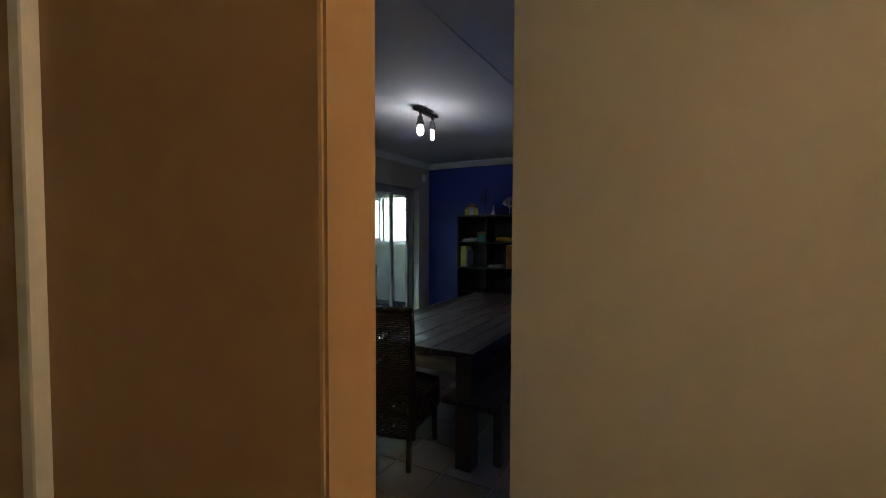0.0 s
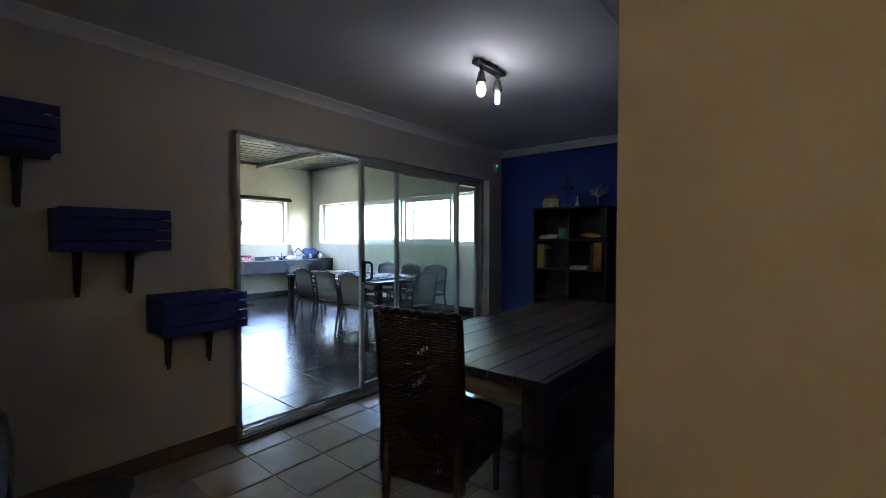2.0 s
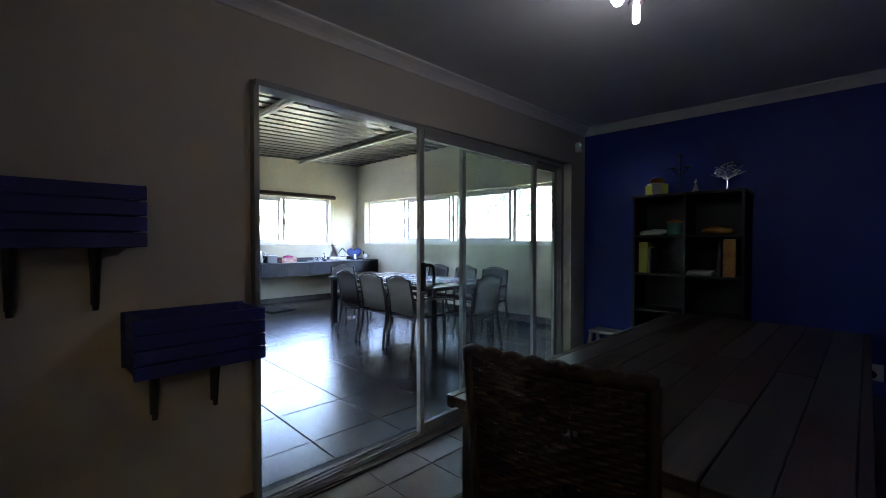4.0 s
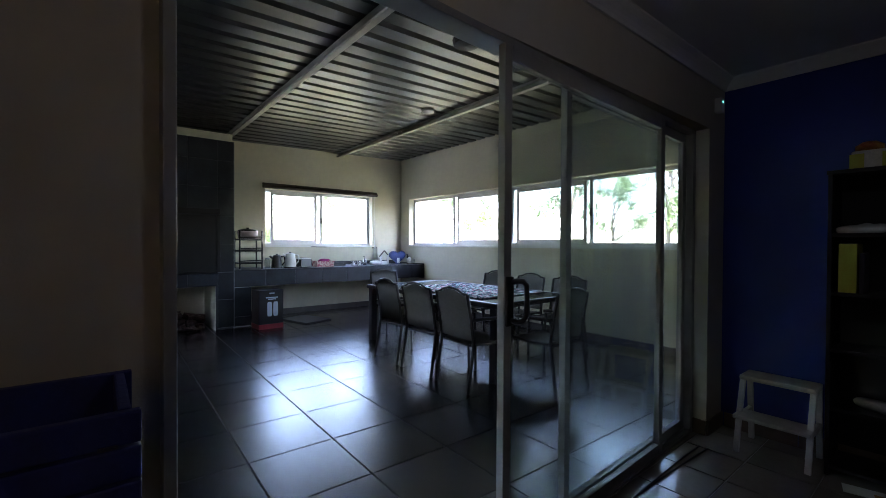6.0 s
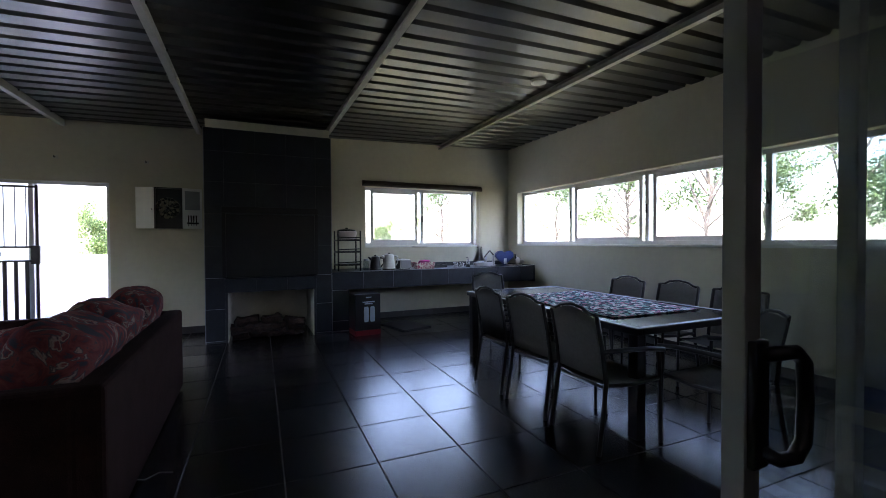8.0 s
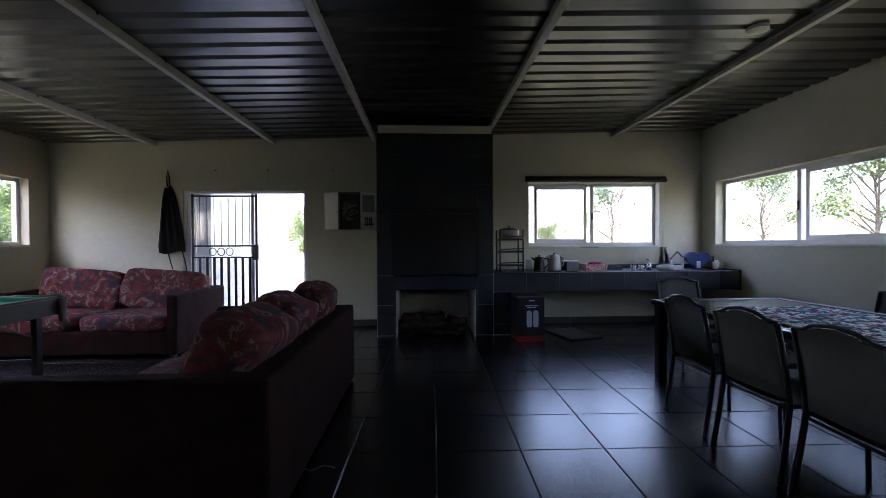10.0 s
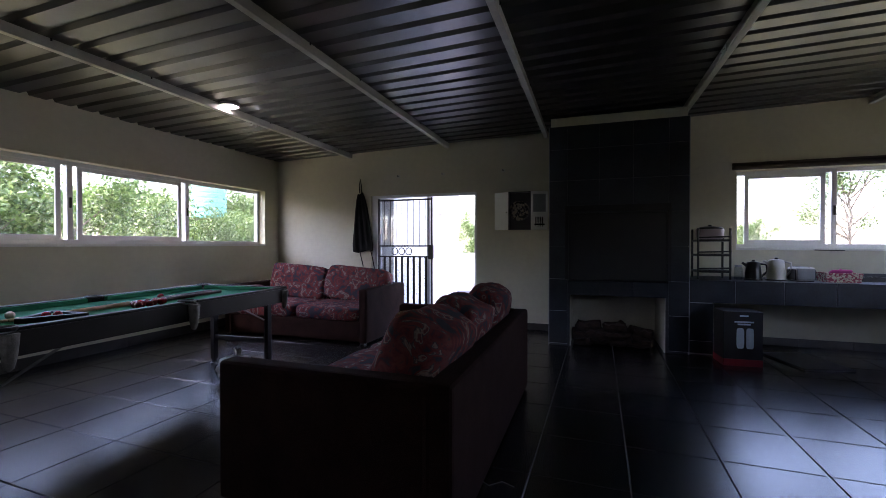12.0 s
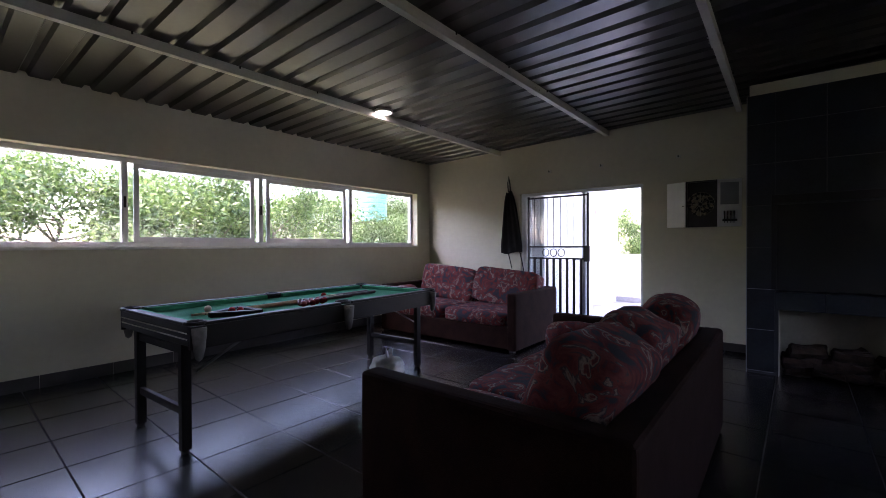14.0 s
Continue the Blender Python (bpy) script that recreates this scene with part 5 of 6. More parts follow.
def weave(surface, nu, nv, u0, u1, v0, v1, r, gaps=()):
    """Strands woven over upright stakes on surface(u, v) -> (point, outward)."""
    bm = bmesh.new()
    for j in range(nv):
        v = v0 + (v1 - v0) * (j + 0.5) / nv
        run = []
        for i in range(nu * 2 + 1):
            u = u0 + (u1 - u0) * i / (nu * 2)
            hole = any(a < u < b and c < v < d_ and (i * 7 + j * 11) % 9 == 0 for a, b, c, d_ in gaps)
            p, o = surface(u, v)
            if hole:
                if len(run) > 1:
                    tube(bm, run, r, 5)
                run = []
                continue
            run.append(p + o * (0.0045 * (1 if (i // 2 + j) % 2 else -1) * (0 if i % 2 else 1)))
        if len(run) > 1:
            tube(bm, run, r, 5)
    for i in range(nu + 1):
        u = u0 + (u1 - u0) * i / nu
        tube(bm, [surface(u, v0 + (v1 - v0) * k / 8)[0] for k in range(9)], 0.0042, 5)
    return bm


def back(u, v):
    lean = -0.21 - 0.05 * max(0, (v - 0.45)) - 0.07 * max(0, v - 0.45) ** 2
    return Vector((u * (1 + 0.06 * (v - 0.4)), lean - 0.03 * math.cos(u * 6), v)), Vector((0, -1, 0))


part("backrest", weave(back, 16, 58, -0.225, 0.225, 0.20, 1.01, 0.0073, [(-0.03, 0.13, 0.83, 0.87), (-0.02, 0.08, 0.66, 0.73), (-0.12, -0.02, 0.78, 0.80), (0.0, 0.03, 0.24, 0.46), (0.09, 0.12, 0.22, 0.45), (-0.10, -0.08, 0.26, 0.36)]), M_RATTAN, ch, "woven rattan back with light gaps", True)["kind"] = "stuff"
bm = bmesh.new()
for s in (-1, 1):
    pts = [back(s * 0.225, 0.2 + 0.81 * k / 16)[0] for k in range(17)]
    tube(bm, pts, 0.017, 8)
part("back_edge", bm, M_RATTAN, ch, smooth=True)
part("top_edge", T([back(-0.23 + 0.46 * k / 48, 1.01)[0] + Vector((0, 0, 0.012 * abs(math.sin(k * math.pi / 6)))) for k in range(49)], 0.018, 8), M_RATTAN, ch, "scalloped braided top edge", True)
for s in (-1, 1):
    def side(u, v, s=s):
        return Vector((s * 0.225, -0.22 + u, v)), Vector((s, 0, 0))
    part("side_apron", weave(side, 12, 15, 0.0, 0.46, 0.25, 0.44, 0.007, [(0.1, 0.36, 0.3, 0.4)]), M_RATTAN, ch, "woven side apron with gaps", True)


def front(u, v):
    return Vector((u, 0.24, v)), Vector((0, 1, 0))


part("front_apron", weave(front, 14, 12, -0.225, 0.225, 0.30, 0.44, 0.0068), M_RATTAN, ch, "", True)
seat = part("seat", B(-0.22, -0.2, 0.43, 0.22, 0.215, 0.45, bev=0.004), M_RATTAN, ch, "ribbed woven rattan seat")
for k in range(9):
    y = -0.2 + 0.05 * k
    part("rib", T([(-0.235, y, 0.44), (-0.12, y, 0.462), (0.12, y, 0.462), (0.235, y, 0.44)], 0.024, 8), M_RATTAN, seat, smooth=True)
for s in (-1, 1):
    part("leg", T([(s * 0.20, 0.215, 0.44), (s * 0.20, 0.225, 0.0)], 0.024, 8, 0.018), M_DARKWOOD, ch)
    part("leg", T([(s * 0.20, -0.205, 0.44), (s * 0.20, -0.235, 0.0)], 0.024, 8, 0.018), M_DARKWOOD, ch)

# ---- bookcase ----
bc = thing("bookcase", "black bookcase with open compartments against the blue wall", "bookcase", pose(1.025, DY1, 0))
for x in (-0.415, -0.01, 0.395):
    part("upright", B(x, -0.30, 0, x + 0.02, -0.006, 1.70, bev=0.002), M_BLACK, bc)
for z in (0.04, 0.37, 0.70, 1.02, 1.35):
    for x0, x1 in ((-0.395, -0.01), (0.01, 0.395)):
        part("shelf", B(x0, -0.295, z, x1, -0.006, z + 0.02, bev=0.002), M_BLACK, bc)
part("top_board", B(-0.42, -0.305, 1.70, 0.42, -0.004, 1.722, bev=0.002), M_BLACK, bc)
part("back_panel", B(-0.41, -0.012, 0.03, 0.41, -0.004, 1.70), M_BLACK, bc)
M_YEL = mat("yellow_cover", (0.50, 0.42, 0.04), 0.5, var=0.2, scale=12, col2=(0.35, 0.40, 0.05))
M_REDC = mat("red_yellow_cover", (0.30, 0.03, 0.02), 0.5, var=0.2, scale=9, col2=(0.45, 0.25, 0.03))
M_TEAL = mat("teal_plastic", (0.02, 0.16, 0.15), 0.35, var=0.1)
M_PAPER = mat("white_paper", (0.62, 0.62, 0.60), 0.7, var=0.08)
M_COVER = mat("dark_book_cover", (0.06, 0.05, 0.07), 0.5, var=0.3)


def book(x, z, w, h, dep, material, label, tilt=0.0):
    b = thing("book", label, "book", pose(1.025 + x, DY1 - 0.28, z, 0, tilt, 0), group="books on the shelves")
    part("cover", B(0, 0, 0, w, 0.004 + dep, h, bev=0.002), material, b)
    part("pages", B(0.004, 0.006, h, w - 0.004, dep - 0.004, h + 0.002), M_PAPER, b)


book(-0.37, 1.04, 0.075, 0.27, 0.2, M_YEL, "bright yellow hardback standing on the shelf")
book(-0.285, 1.04, 0.02, 0.22, 0.18, M_COVER, "thin dark book standing on the shelf")
book(0.27, 1.04, 0.085, 0.29, 0.2, M_REDC, "red and yellow boxed book on the shelf")
book(0.235, 1.04, 0.02, 0.26, 0.18, M_COVER, "thin dark book standing on the shelf")
for k in range(3):
    bb = thing("magazine", "white magazine lying flat on the shelf", "magazine", pose(1.12, DY1 - 0.16, 1.04 + 0.012 * k, 0, 0, 4 * k), group="magazines")
    part("sheets", B(-0.09, -0.11, 0, 0.09, 0.11, 0.011, bev=0.002), M_PAPER, bb)
jar = thing("lidded_tub", "teal plastic tub with a red lid on the shelf", "tub", pose(0.97 - 0.06, DY1 - 0.16, 1.37))
part("tub", L([(0.05, 0), (0.056, 0.01), (0.06, 0.10), (0.055, 0.105)], 18), M_TEAL, jar, smooth=True)
part("lid", L([(0.06, 0.106), (0.06, 0.125), (0.02, 0.135), (0.0, 0.136)], 18), M_REDC, jar, smooth=True)
for x, z, hue in ((-0.27, 1.37, M_PAPER), (0.22, 1.37, M_REDC), (-0.2, 0.39, M_GREY)):
    sc = thing("folded_cloth", "crumpled pale cloth lying on the shelf", "cloth", pose(1.025 + x, DY1 - 0.17, z))
    part("folds", P((0, 0, 0.03), (0.11, 0.07, 0.03), 0.8, lump=0.45, seed=x * 9), hue, sc, smooth=True)
sp = thing("spray_can", "small blue can on the lower shelf", "can", pose(1.2, DY1 - 0.17, 0.39))
part("can", L([(0.03, 0), (0.032, 0.005), (0.032, 0.1), (0.02, 0.115)], 14), M_HEART, sp, smooth=True)
part("cap", L([(0.02, 0.116), (0.02, 0.14), (0.0, 0.141)], 12), M_GREY, sp)
TOPZ = 1.722
tn = thing("tea_tin", "orange and cream tin with a picture frame on the bookcase", "tin", pose(0.76, DY1 - 0.15, TOPZ))
part("tin", B(-0.07, -0.05, 0, 0.07, 0.05, 0.11, bev=0.01), M_DRIFT, tn)
part("lid", L([(0.06, 0.11), (0.06, 0.14), (0.03, 0.16), (0.0, 0.165)], 18), M_REDC, tn, smooth=True)
for s in (-1, 1):
    part("small_frame", B(0.02 + 0.065 * s - 0.03, -0.068, 0, 0.02 + 0.065 * s + 0.03, -0.06, 0.09, bev=0.003), M_YEL, tn)
cn = thing("candelabra", "black wrought candle holder on the bookcase", "candle holder", pose(0.95, DY1 - 0.15, TOPZ))
part("base", L([(0.05, 0), (0.05, 0.012), (0.012, 0.02), (0.0, 0.021)], 16), M_BLACK, cn)
part("stem", T([(0, 0, 0.015), (0, 0, 0.33)], 0.008, 8), M_BLACK, cn)
part("arm", T([(-0.06, 0, 0.22), (-0.03, 0, 0.18), (0, 0, 0.17), (0.03, 0, 0.18), (0.06, 0, 0.22)], 0.006, 6), M_BLACK, cn)
for x, z in ((-0.06, 0.22), (0.06, 0.22), (0, 0.33)):
    part("drip_cup", L([(0.01, z), (0.035, z + 0.012), (0.03, z + 0.014), (0.0, z + 0.008)], 12, cx=x), M_BLACK, cn)
fg = thing("silver_figurine", "small silver bell-shaped figurine on the bookcase", "figurine", pose(1.07, DY1 - 0.15, TOPZ))
part("figurine", L([(0.04, 0), (0.042, 0.01), (0.02, 0.05), (0.012, 0.08), (0.018, 0.095), (0.004, 0.12), (0.0, 0.13)], 16), M_CHROME, fg, smooth=True)
te = thing("silver_tree", "silver wire tree ornament on the bookcase", "ornament", pose(1.29, DY1 - 0.15, TOPZ))
part("base", L([(0.035, 0), (0.035, 0.01), (0.01, 0.016), (0.0, 0.017)], 14), M_CHROME, te)
part("trunk", T([(0, 0, 0.01), (0.004, 0, 0.06), (0, 0, 0.11)], 0.009, 7, 0.006), M_CHROME, te)
bm = bmesh.new()
rng = random.Random(11)
for k in range(13):
    a = radians(-75 + 150 * k / 12)
    ln = 0.10 + 0.02 * math.cos(a) + rng.uniform(-0.01, 0.01)
    e = (ln * math.sin(a), rng.uniform(-0.01, 0.01), 0.11 + ln * math.cos(a) * 0.95)
    tube(bm, [(0, 0, 0.09), (e[0] * 0.45, 0, 0.09 + (e[2] - 0.09) * 0.6), e], 0.004, 5, 0.002)
    for q in range(3):
        f = 0.55 + 0.2 * q
        s = rng.choice((-1, 1))
        tube(bm, [(e[0] * f, 0, 0.09 + (e[2] - 0.09) * f), (e[0] * f + s * 0.02, 0, 0.09 + (e[2] - 0.09) * f + 0.012)], 0.006, 5, 0.003)
part("branches", bm, M_CHROME, te)

# ---- step stool, leaflet, sockets, cable, vase, pot ----
M_STOOL = mat("worn_white_plastic", (0.42, 0.41, 0.39), 0.5, var=0.15, scale=10)
ss = thing("step_stool", "worn white plastic two-step stool", "stool", pose(0.38, 3.12, 0))
for x in (-0.185, 0.165):
    part("side_leg", T([(x + 0.01, -0.16, 0), (x + 0.01, -0.10, 0.24), (x + 0.01, -0.035, 0.44)], 0.02, 4), M_STOOL, ss)
    part("side_leg", T([(x + 0.01, 0.15, 0), (x + 0.01, 0.10, 0.44)], 0.02, 4), M_STOOL, ss)
    part("side_web", B(x, -0.13, 0.19, x + 0.02, 0.125, 0.225), M_STOOL, ss)
part("top_step", B(-0.19, -0.07, 0.435, 0.19, 0.13, 0.465, bev=0.012), M_STOOL, ss)
part("low_step", B(-0.19, -0.19, 0.215, 0.19, -0.02, 0.24, bev=0.01), M_STOOL, ss)
lf = thing("leaflet", "white printed leaflet lying on the floor", "leaflet", pose(0.80, 2.96, 0.002, 0, 0, 12))
part("sheet", B(-0.10, -0.05, 0, 0.10, 0.05, 0.004), M_PAPER, lf)
part("printed_bar", B(0.02, -0.03, 0.004, 0.09, 0.0, 0.005), M_REDC, lf)
M_SOCK = mat("socket_plastic", (0.66, 0.67, 0.68), 0.35, var=0.03)
for x in (2.13, 2.30):
    so = thing("wall_socket", "white wall socket plate on the blue wall", "socket", pose(x, DY1, 0.41), group="wall sockets")
    part("plate", B(-0.058, -0.010, -0.058, 0.058, 0.0, 0.058, bev=0.004), M_SOCK, so)
    if x < 2.2:
        part("plug", L([(0.0, 0), (0.026, 0.002), (0.024, 0.03), (0.0, 0.032)], 14), M_KBLACK, so).matrix_basis = pose(0, -0.04, -0.01, -90, 0, 0)
    else:
        part("switch", B(-0.02, -0.015, 0.01, 0.02, -0.010, 0.035, bev=0.002), M_SOCK, so)
bm = bmesh.new()
for off in (0.0, 0.02):
    tube(bm, [(0.05 + 0.03 * math.sin(5 * t_ + off * 60) + 0.05 * t_ * 0.3 + off, -0.1 + 3.0 * t_ * 0.98, 0.006) for t_ in [k / 40 for k in range(41)]], 0.005, 6)
solid("extension_cable", bm, M_KBLACK, "black electric cable lying along the door track", "cable")
M_VASE = mat("dark_glazed_vase", (0.05, 0.05, 0.05), 0.12, var=0.3, scale=4)
va = thing("water_jar", "large dark glazed jar with a ball stopper", "vase", pose(0.40, -1.34, 0))
part("body", L([(0.11, 0), (0.15, 0.03), (0.185, 0.25), (0.19, 0.50), (0.17, 0.64), (0.10, 0.72), (0.075, 0.75)], 28), M_VASE, va, smooth=True)
part("stopper", L([(0.07, 0.751), (0.08, 0.77), (0.12, 0.82), (0.14, 0.89), (0.12, 0.96), (0.07, 1.01), (0.0, 1.03)], 28), M_VASE, va, smooth=True)
po = thing("floor_pot", "wide dark clay pot standing on the floor", "pot", pose(0.42, -0.92, 0))
part("bowl", L([(0.10, 0), (0.12, 0.02), (0.16, 0.12), (0.165, 0.17), (0.15, 0.17), (0.14, 0.12), (0.10, 0.04)], 28), M_VASE, po, smooth=True)

part("rim", L([(0.166, 0.171), (0.175, 0.173), (0.175, 0.19), (0.15, 0.19)], 28), M_VASE, po, smooth=True)

# ---- outdoors ----
M_GRASS = mat("dry_grass_ground", (0.05, 0.07, 0.025), 0.95, var=0.4, scale=0.6, col2=(0.10, 0.09, 0.045), bump=0.4, bscale=6)
solid("ground", B(-400, -400, -0.6, 400, 400, -0.21), M_GRASS, "dry grass ground round the house", "ground", "structure")
M_OUTW = mat("outside_white_paint", (0.72, 0.70, 0.66), 0.8, var=0.06, scale=1.5, bump=0.15, bscale=90)
M_VER = mat("veranda_tile", (0.30, 0.30, 0.32), 0.5, var=0.2, scale=3)
solid("veranda_floor", B(-11.2, -5.2, -0.21, RX0 - 0.23, 1.2, -0.02), M_VER, "grey tiled veranda floor outside", "floor", "structure")
wg = thing("wing_wall", "white painted wing of the house with a door", "wall", kind="structure")
part("wall", holed("y", -3.25, -2.95, -10.95, RX0 - 0.23, -0.02, 3.0, [(-9.95, -9.25, -0.02, 2.05)]), M_OUTW, wg)
part("door_leaf", B(-9.95, -3.18, -0.02, -9.25, -3.14, 2.05, bev=0.004), M_SILL, wg, "white panel door")
part("coping", B(-11.0, -3.28, 3.0, RX0 - 0.23, -2.92, 3.06), M_OUTW, wg)
pp = thing("parapet_wall", "low white painted veranda parapet", "wall", kind="structure")
part("wall", B(-11.1, -2.95, -0.02, -10.9, 1.2, 1.08), M_OUTW, pp)
part("kerb", B(-10.9, -2.95, -0.02, -10.82, 1.2, 0.1, bev=0.01), M_VER, pp)
part("wall_end", B(-11.1, 1.2, -0.21, RX0 - 0.23, 1.4, 1.08), M_OUTW, pp)

M_LEAF = bpy.data.materials.new("leaf_green")
M_LEAF.use_nodes = True
n_, l_ = M_LEAF.node_tree.nodes, M_LEAF.node_tree.links
pb = n_["Principled BSDF"]
gi = n_.new("ShaderNodeNewGeometry")
cr = n_.new("ShaderNodeValToRGB")
for k, (pos, c) in enumerate(((0.0, (0.035, 0.07, 0.018)), (0.5, (0.08, 0.15, 0.04)), (1.0, (0.20, 0.28, 0.10)))):
    e = cr.color_ramp.elements[k] if k < 2 else cr.color_ramp.elements.new(pos)
    e.position, e.color = pos, (*c, 1)
l_.new(gi.outputs["Random Per Island"], cr.inputs[0])
l_.new(cr.outputs[0], pb.inputs["Base Color"])
pb.inputs["Roughness"].default_value = 0.5
tl = n_.new("ShaderNodeBsdfTranslucent")
l_.new(cr.outputs[0], tl.inputs[0])
mx = n_.new("ShaderNodeMixShader")
mx.inputs[0].default_value = 0.35
l_.new(pb.outputs[0], mx.inputs[1])
l_.new(tl.outputs[0], mx.inputs[2])
l_.new(mx.outputs[0], n_["Material Output"].inputs[0])
M_BARK = mat("grey_bark", (0.12, 0.10, 0.08), 0.9, var=0.4, scale=6, bump=0.6, bscale=25)


def tree(height, spread, leaves, size, seed, low=0.25):
    r = random.Random(seed)
    ob = thing("tree", "leafy green tree with an uneven open crown outside", "tree", group="trees outside")
    bm = bmesh.new()
    tube(bm, [(0.05 * r.uniform(-1, 1) * k, 0.05 * r.uniform(-1, 1) * k, height * 0.6 * k / 5) for k in range(6)], 0.012 * height, 8, 0.005 * height)
    ends = []
    for k in range(17):
        a = r.uniform(0, 2 * math.pi)
        z0 = height * r.uniform(low * 0.6, 0.55)
        e = Vector((spread * r.uniform(0.35, 0.95) * math.cos(a), spread * r.uniform(0.35, 0.95) * math.sin(a), min(height * 0.98, z0 + height * r.uniform(0.05, 0.45))))
        mid = Vector((e.x * 0.45, e.y * 0.45, z0 + (e.z - z0) * 0.35 + 0.1))
        tube(bm, [(0, 0, z0), mid, e], 0.006 * height, 6, 0.002 * height)
        ends += [e, mid * 0.4 + e * 0.6, (e + Vector((0, 0, height * 0.9))) * 0.5 + Vector((r.uniform(-1, 1), r.uniform(-1, 1), r.uniform(-0.5, 0.3))) * spread * 0.3]
    part("trunk", bm, M_BARK, ob)
    verts, faces = [], []
    for k in range(leaves):
        c = r.choice(ends) + Vector((r.gauss(0, 1), r.gauss(0, 1), r.gauss(0, 0.6))) * spread * 0.125
        if c.z < height * low * 0.5:
            continue
        q = Euler((r.uniform(-1.0, 1.0), r.uniform(-1.0, 1.0), r.uniform(0, 6.28))).to_matrix()
        s = size * r.uniform(0.6, 1.3)
        i0 = len(verts)
        for p in ((-0.5, 0, 0), (-0.1, 0.26, 0.05), (0.5, 0, -0.05), (-0.1, -0.26, 0.05)):
            verts.append(c + q @ (Vector(p) * s))
        faces.append((i0, i0 + 1, i0 + 2, i0 + 3))
    me = bpy.data.meshes.new("crown")
    me.from_pydata(verts, [], faces)
    me.materials.append(M_LEAF)
    cr_ = new("crown", me)
    cr_.parent = ob
    return ob


ta = tree(4.7, 3.1, 14000, 0.16, 1, 0.08)
tb_ = tree(4.1, 2.9, 12500, 0.15, 2, 0.07)
tc = tree(9.0, 3.0, 10000, 0.17, 3, 0.30)
ta.matrix_basis = pose(-3.0, -15.5, -0.21)
tb_.matrix_basis = pose(-8.5, -14.0, -0.21)
tc.matrix_basis = pose(-32.0, 15.0, -0.21)
rng = random.Random(21)
for src, x, y in ((ta, 3.5, -14.5), (ta, -13.0, -20.0), (tb_, 0.5, -12.2), (tb_, -5.5, -12.6), (ta, -7.0, -19.0), (ta, 1.0, -20.0), (tb_, -15.5, -17.5), (ta, -19.0, -19.0), (ta, 8.0, -17.0), (tb_, -21.5, -13.0), (ta, -27.0, -22.0), (tb_, -24.0, -13.0), (ta, -38.0, -6.0),
                  (tc, -27.0, 22.0), (tc, -19.0, 22.0), (tc, -12.0, 20.0), (tc, -7.0, 19.0), (ta, -2.5, 17.0), (tc, 0.5, 15.0), (ta, 4.0, 18.0), (ta, -42.0, 1.0), (tb_, -52.0, 16.0), (tb_, -50.0, 9.0), (tc, -15.0, 28.0)):
    copy_thing(src, pose(x + rng.uniform(-0.5, 0.5), y + rng.uniform(-0.5, 0.5), -0.21, 0, 0, rng.uniform(0, 360)) @ Matrix.Diagonal((1, 1, rng.uniform(0.9, 1.15), 1)))
copy_thing(tb_, pose(-24.0, -6.1, -0.21, 0, 0, 40) @ Matrix.Diagonal((0.6, 0.6, 0.85, 1)))

for x, y, s in ((-11.6, -11.4, 0.62), (-10.0, -11.8, 0.7), (-13.2, -11.9, 0.66)):
    copy_thing(tb_, pose(x, y, -0.21, 0, 0, 77 * s * 10) @ Matrix.Diagonal((0.55, 0.55, s, 1)))
M_TANK = mat("teal_water_tank", (0.14, 0.52, 0.51), 0.5, var=0.06, scale=3)
tk = thing("water_tank", "teal plastic water tank on a timber stand", "water tank", pose(-12.5, -13.25, -0.21) @ Matrix.Diagonal((0.58, 0.58, 0.92, 1)))
prof = [(0.9, 2.7)]
for k in range(13):
    prof += [(1.0, 2.75 + 0.2 * k), (1.0, 2.88 + 0.2 * k), (0.975, 2.9 + 0.2 * k), (0.975, 2.93 + 0.2 * k)]
prof += [(0.95, 5.35), (0.3, 5.6), (0.0, 5.62)]
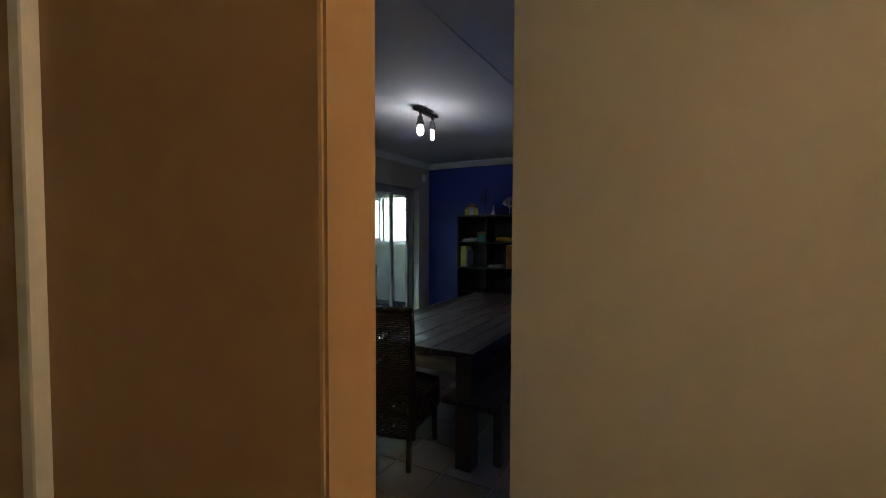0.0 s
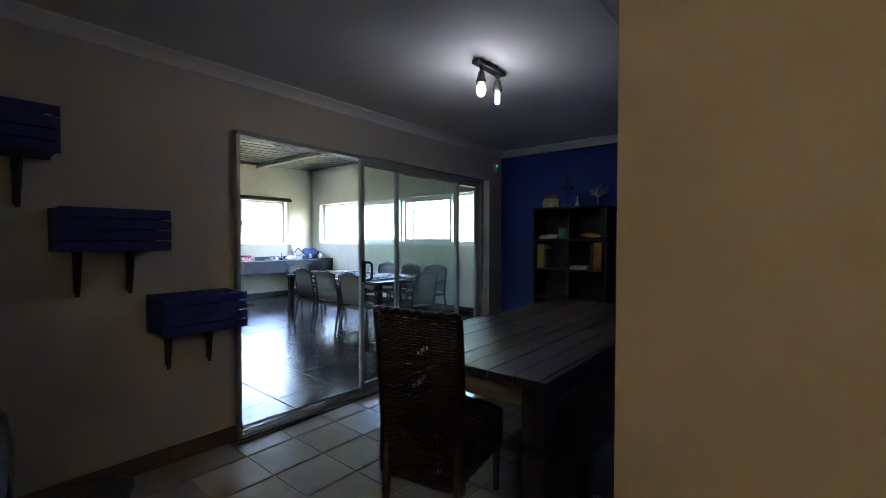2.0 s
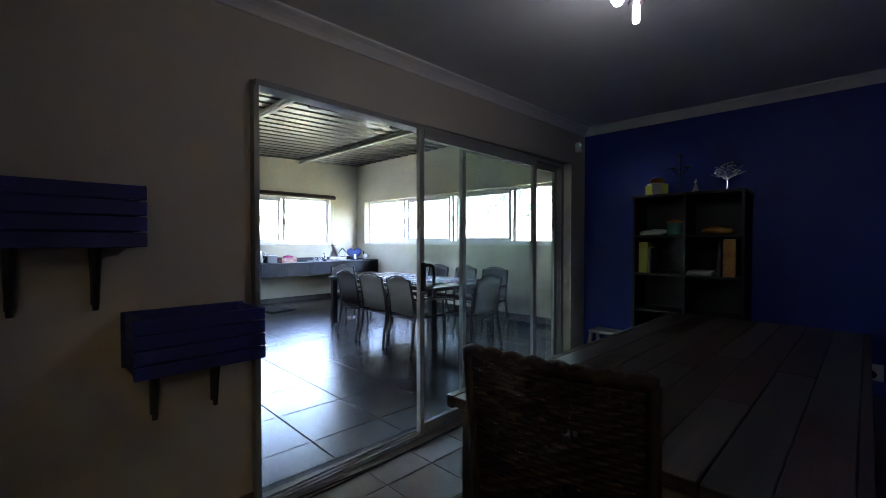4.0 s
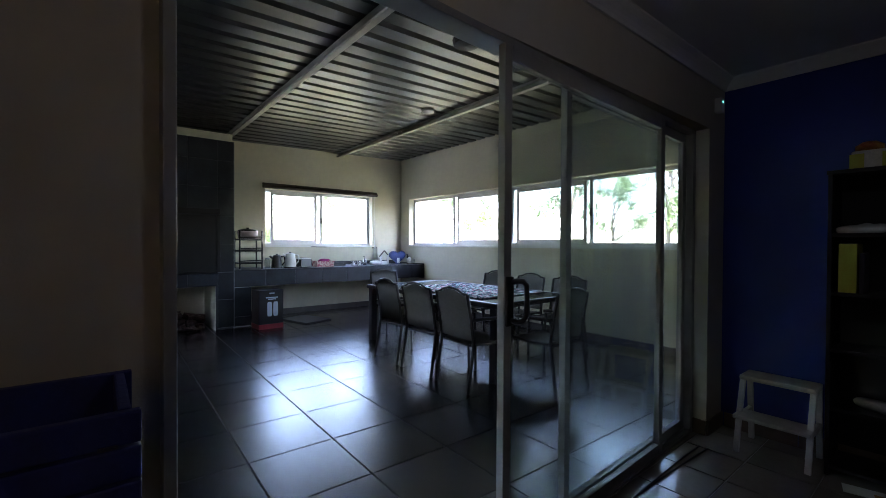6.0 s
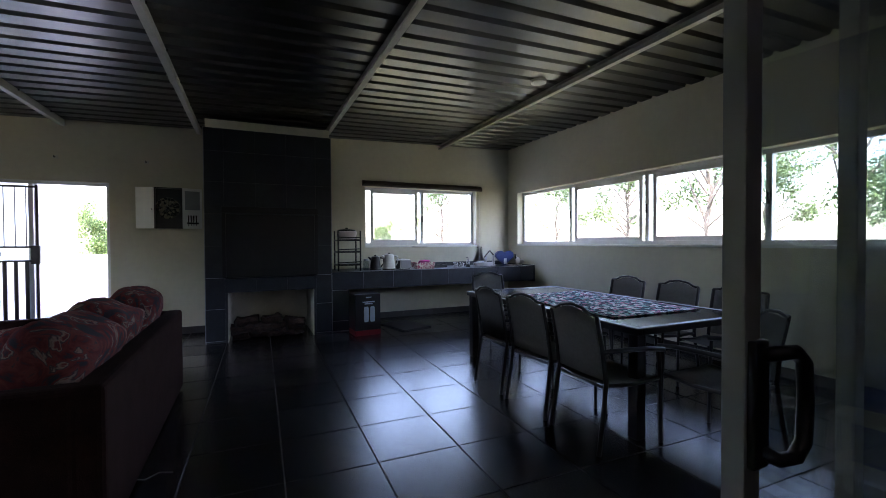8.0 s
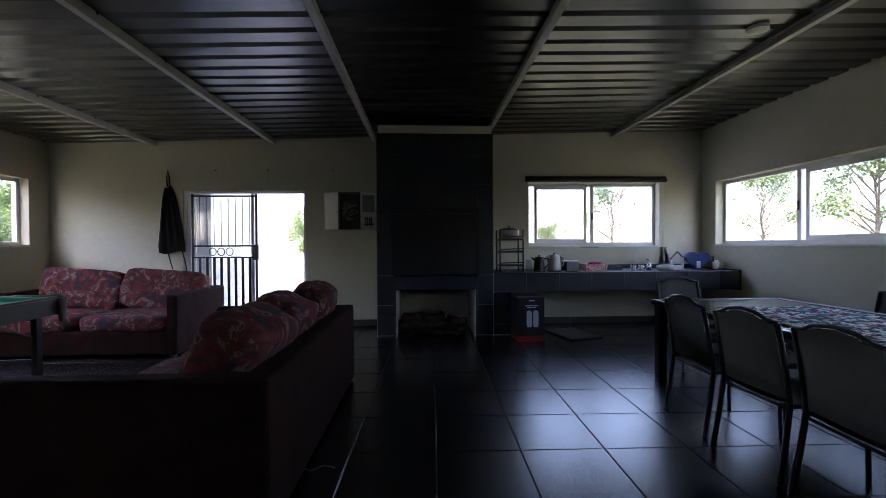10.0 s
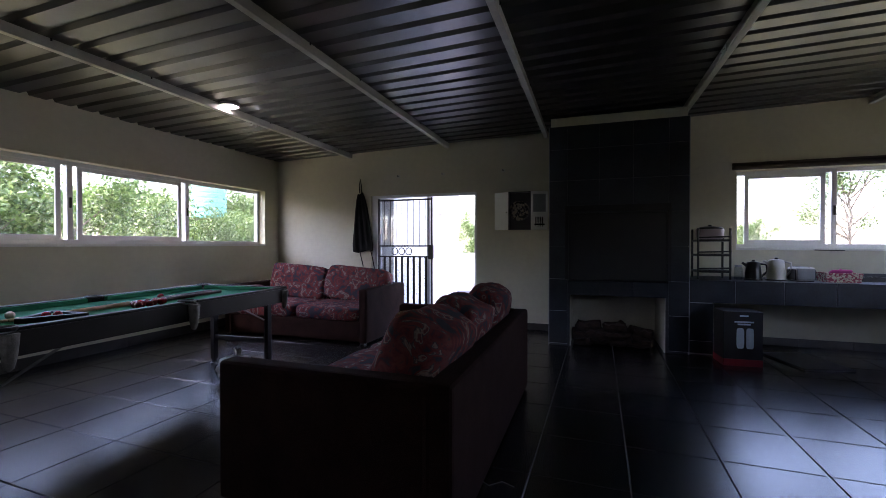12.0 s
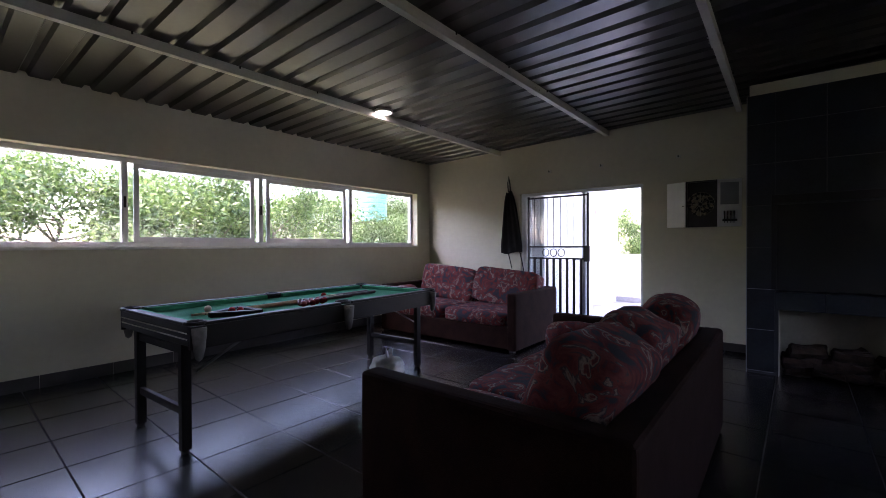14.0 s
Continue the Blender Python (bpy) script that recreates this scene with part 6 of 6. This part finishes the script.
part("tank", L(prof, 28), M_TANK, tk)
part("platform", B(-1.1, -1.1, 2.58, 1.1, 1.1, 2.69), M_DARKWOOD, tk)
for x in (-0.9, 0.9):
    for y in (-0.9, 0.9):
        part("stand_post", B(x - 0.08, y - 0.08, 0, x + 0.08, y + 0.08, 2.58), M_DARKWOOD, tk)
part("brace", T([(-0.9, 0.9, 0.3), (0.9, 0.9, 2.4)], 0.05, 6), M_DARKWOOD, tk)
part("brace", T([(0.9, 0.9, 0.3), (-0.9, 0.9, 2.4)], 0.05, 6), M_DARKWOOD, tk)

# ---- floor tiles ----
fo = bpy.data.objects["floor"]
TXP, TYP, TURN = 0.541, 0.529, -1.1
cache = {}


def tile_mesh(w, h, material, key):
    k = (round(w, 3), round(h, 3), key)
    if k not in cache:
        bm = B(0, 0, -0.006, w, h, 0.0, bev=0.0025, seg=1)
        cache[k] = link(bm, "tile", material)
    return cache[k]


def lay(parent, x_first, y_first, px, py, x0, x1, y0, y1, gap, material, key, turn=Matrix()):
    i = math.floor((x0 - x_first) / px)
    while x_first + i * px < x1:
        a, b = max(x0, x_first + i * px + gap), min(x1, x_first + (i + 1) * px - gap)
        j = math.floor((y0 - y_first) / py)
        while y_first + j * py < y1:
            c, d_ = max(y0, y_first + j * py + gap), min(y1, y_first + (j + 1) * py - gap)
            if b - a > 0.01 and d_ - c > 0.01:
                share("tile", tile_mesh(b - a, d_ - c, material, key), parent, turn @ pose(a, c, 0))
            j += 1
        i += 1


lay(fo, -2.62, 1.07, TXP, TYP, RX0 - 0.2, -0.155, RY0 - 0.2, RY1 + 0.2, 0.0035, M_TILE, "slate", pose(-2.62, 1.07, 0, 0, 0, TURN) @ pose(2.62, -1.07, 0))
lay(bpy.data.objects["floor_dining"], 0.285, 0.21, 0.33, 0.33, -0.12, DX1, -1.77, DY1, 0.003, M_DTILE, "dining")
lay(bpy.data.objects["floor_dining"], 0.285, 0.21, 0.33, 0.33, DX1, 4.3, -4.8, -0.67, 0.003, M_DTILE, "dining")
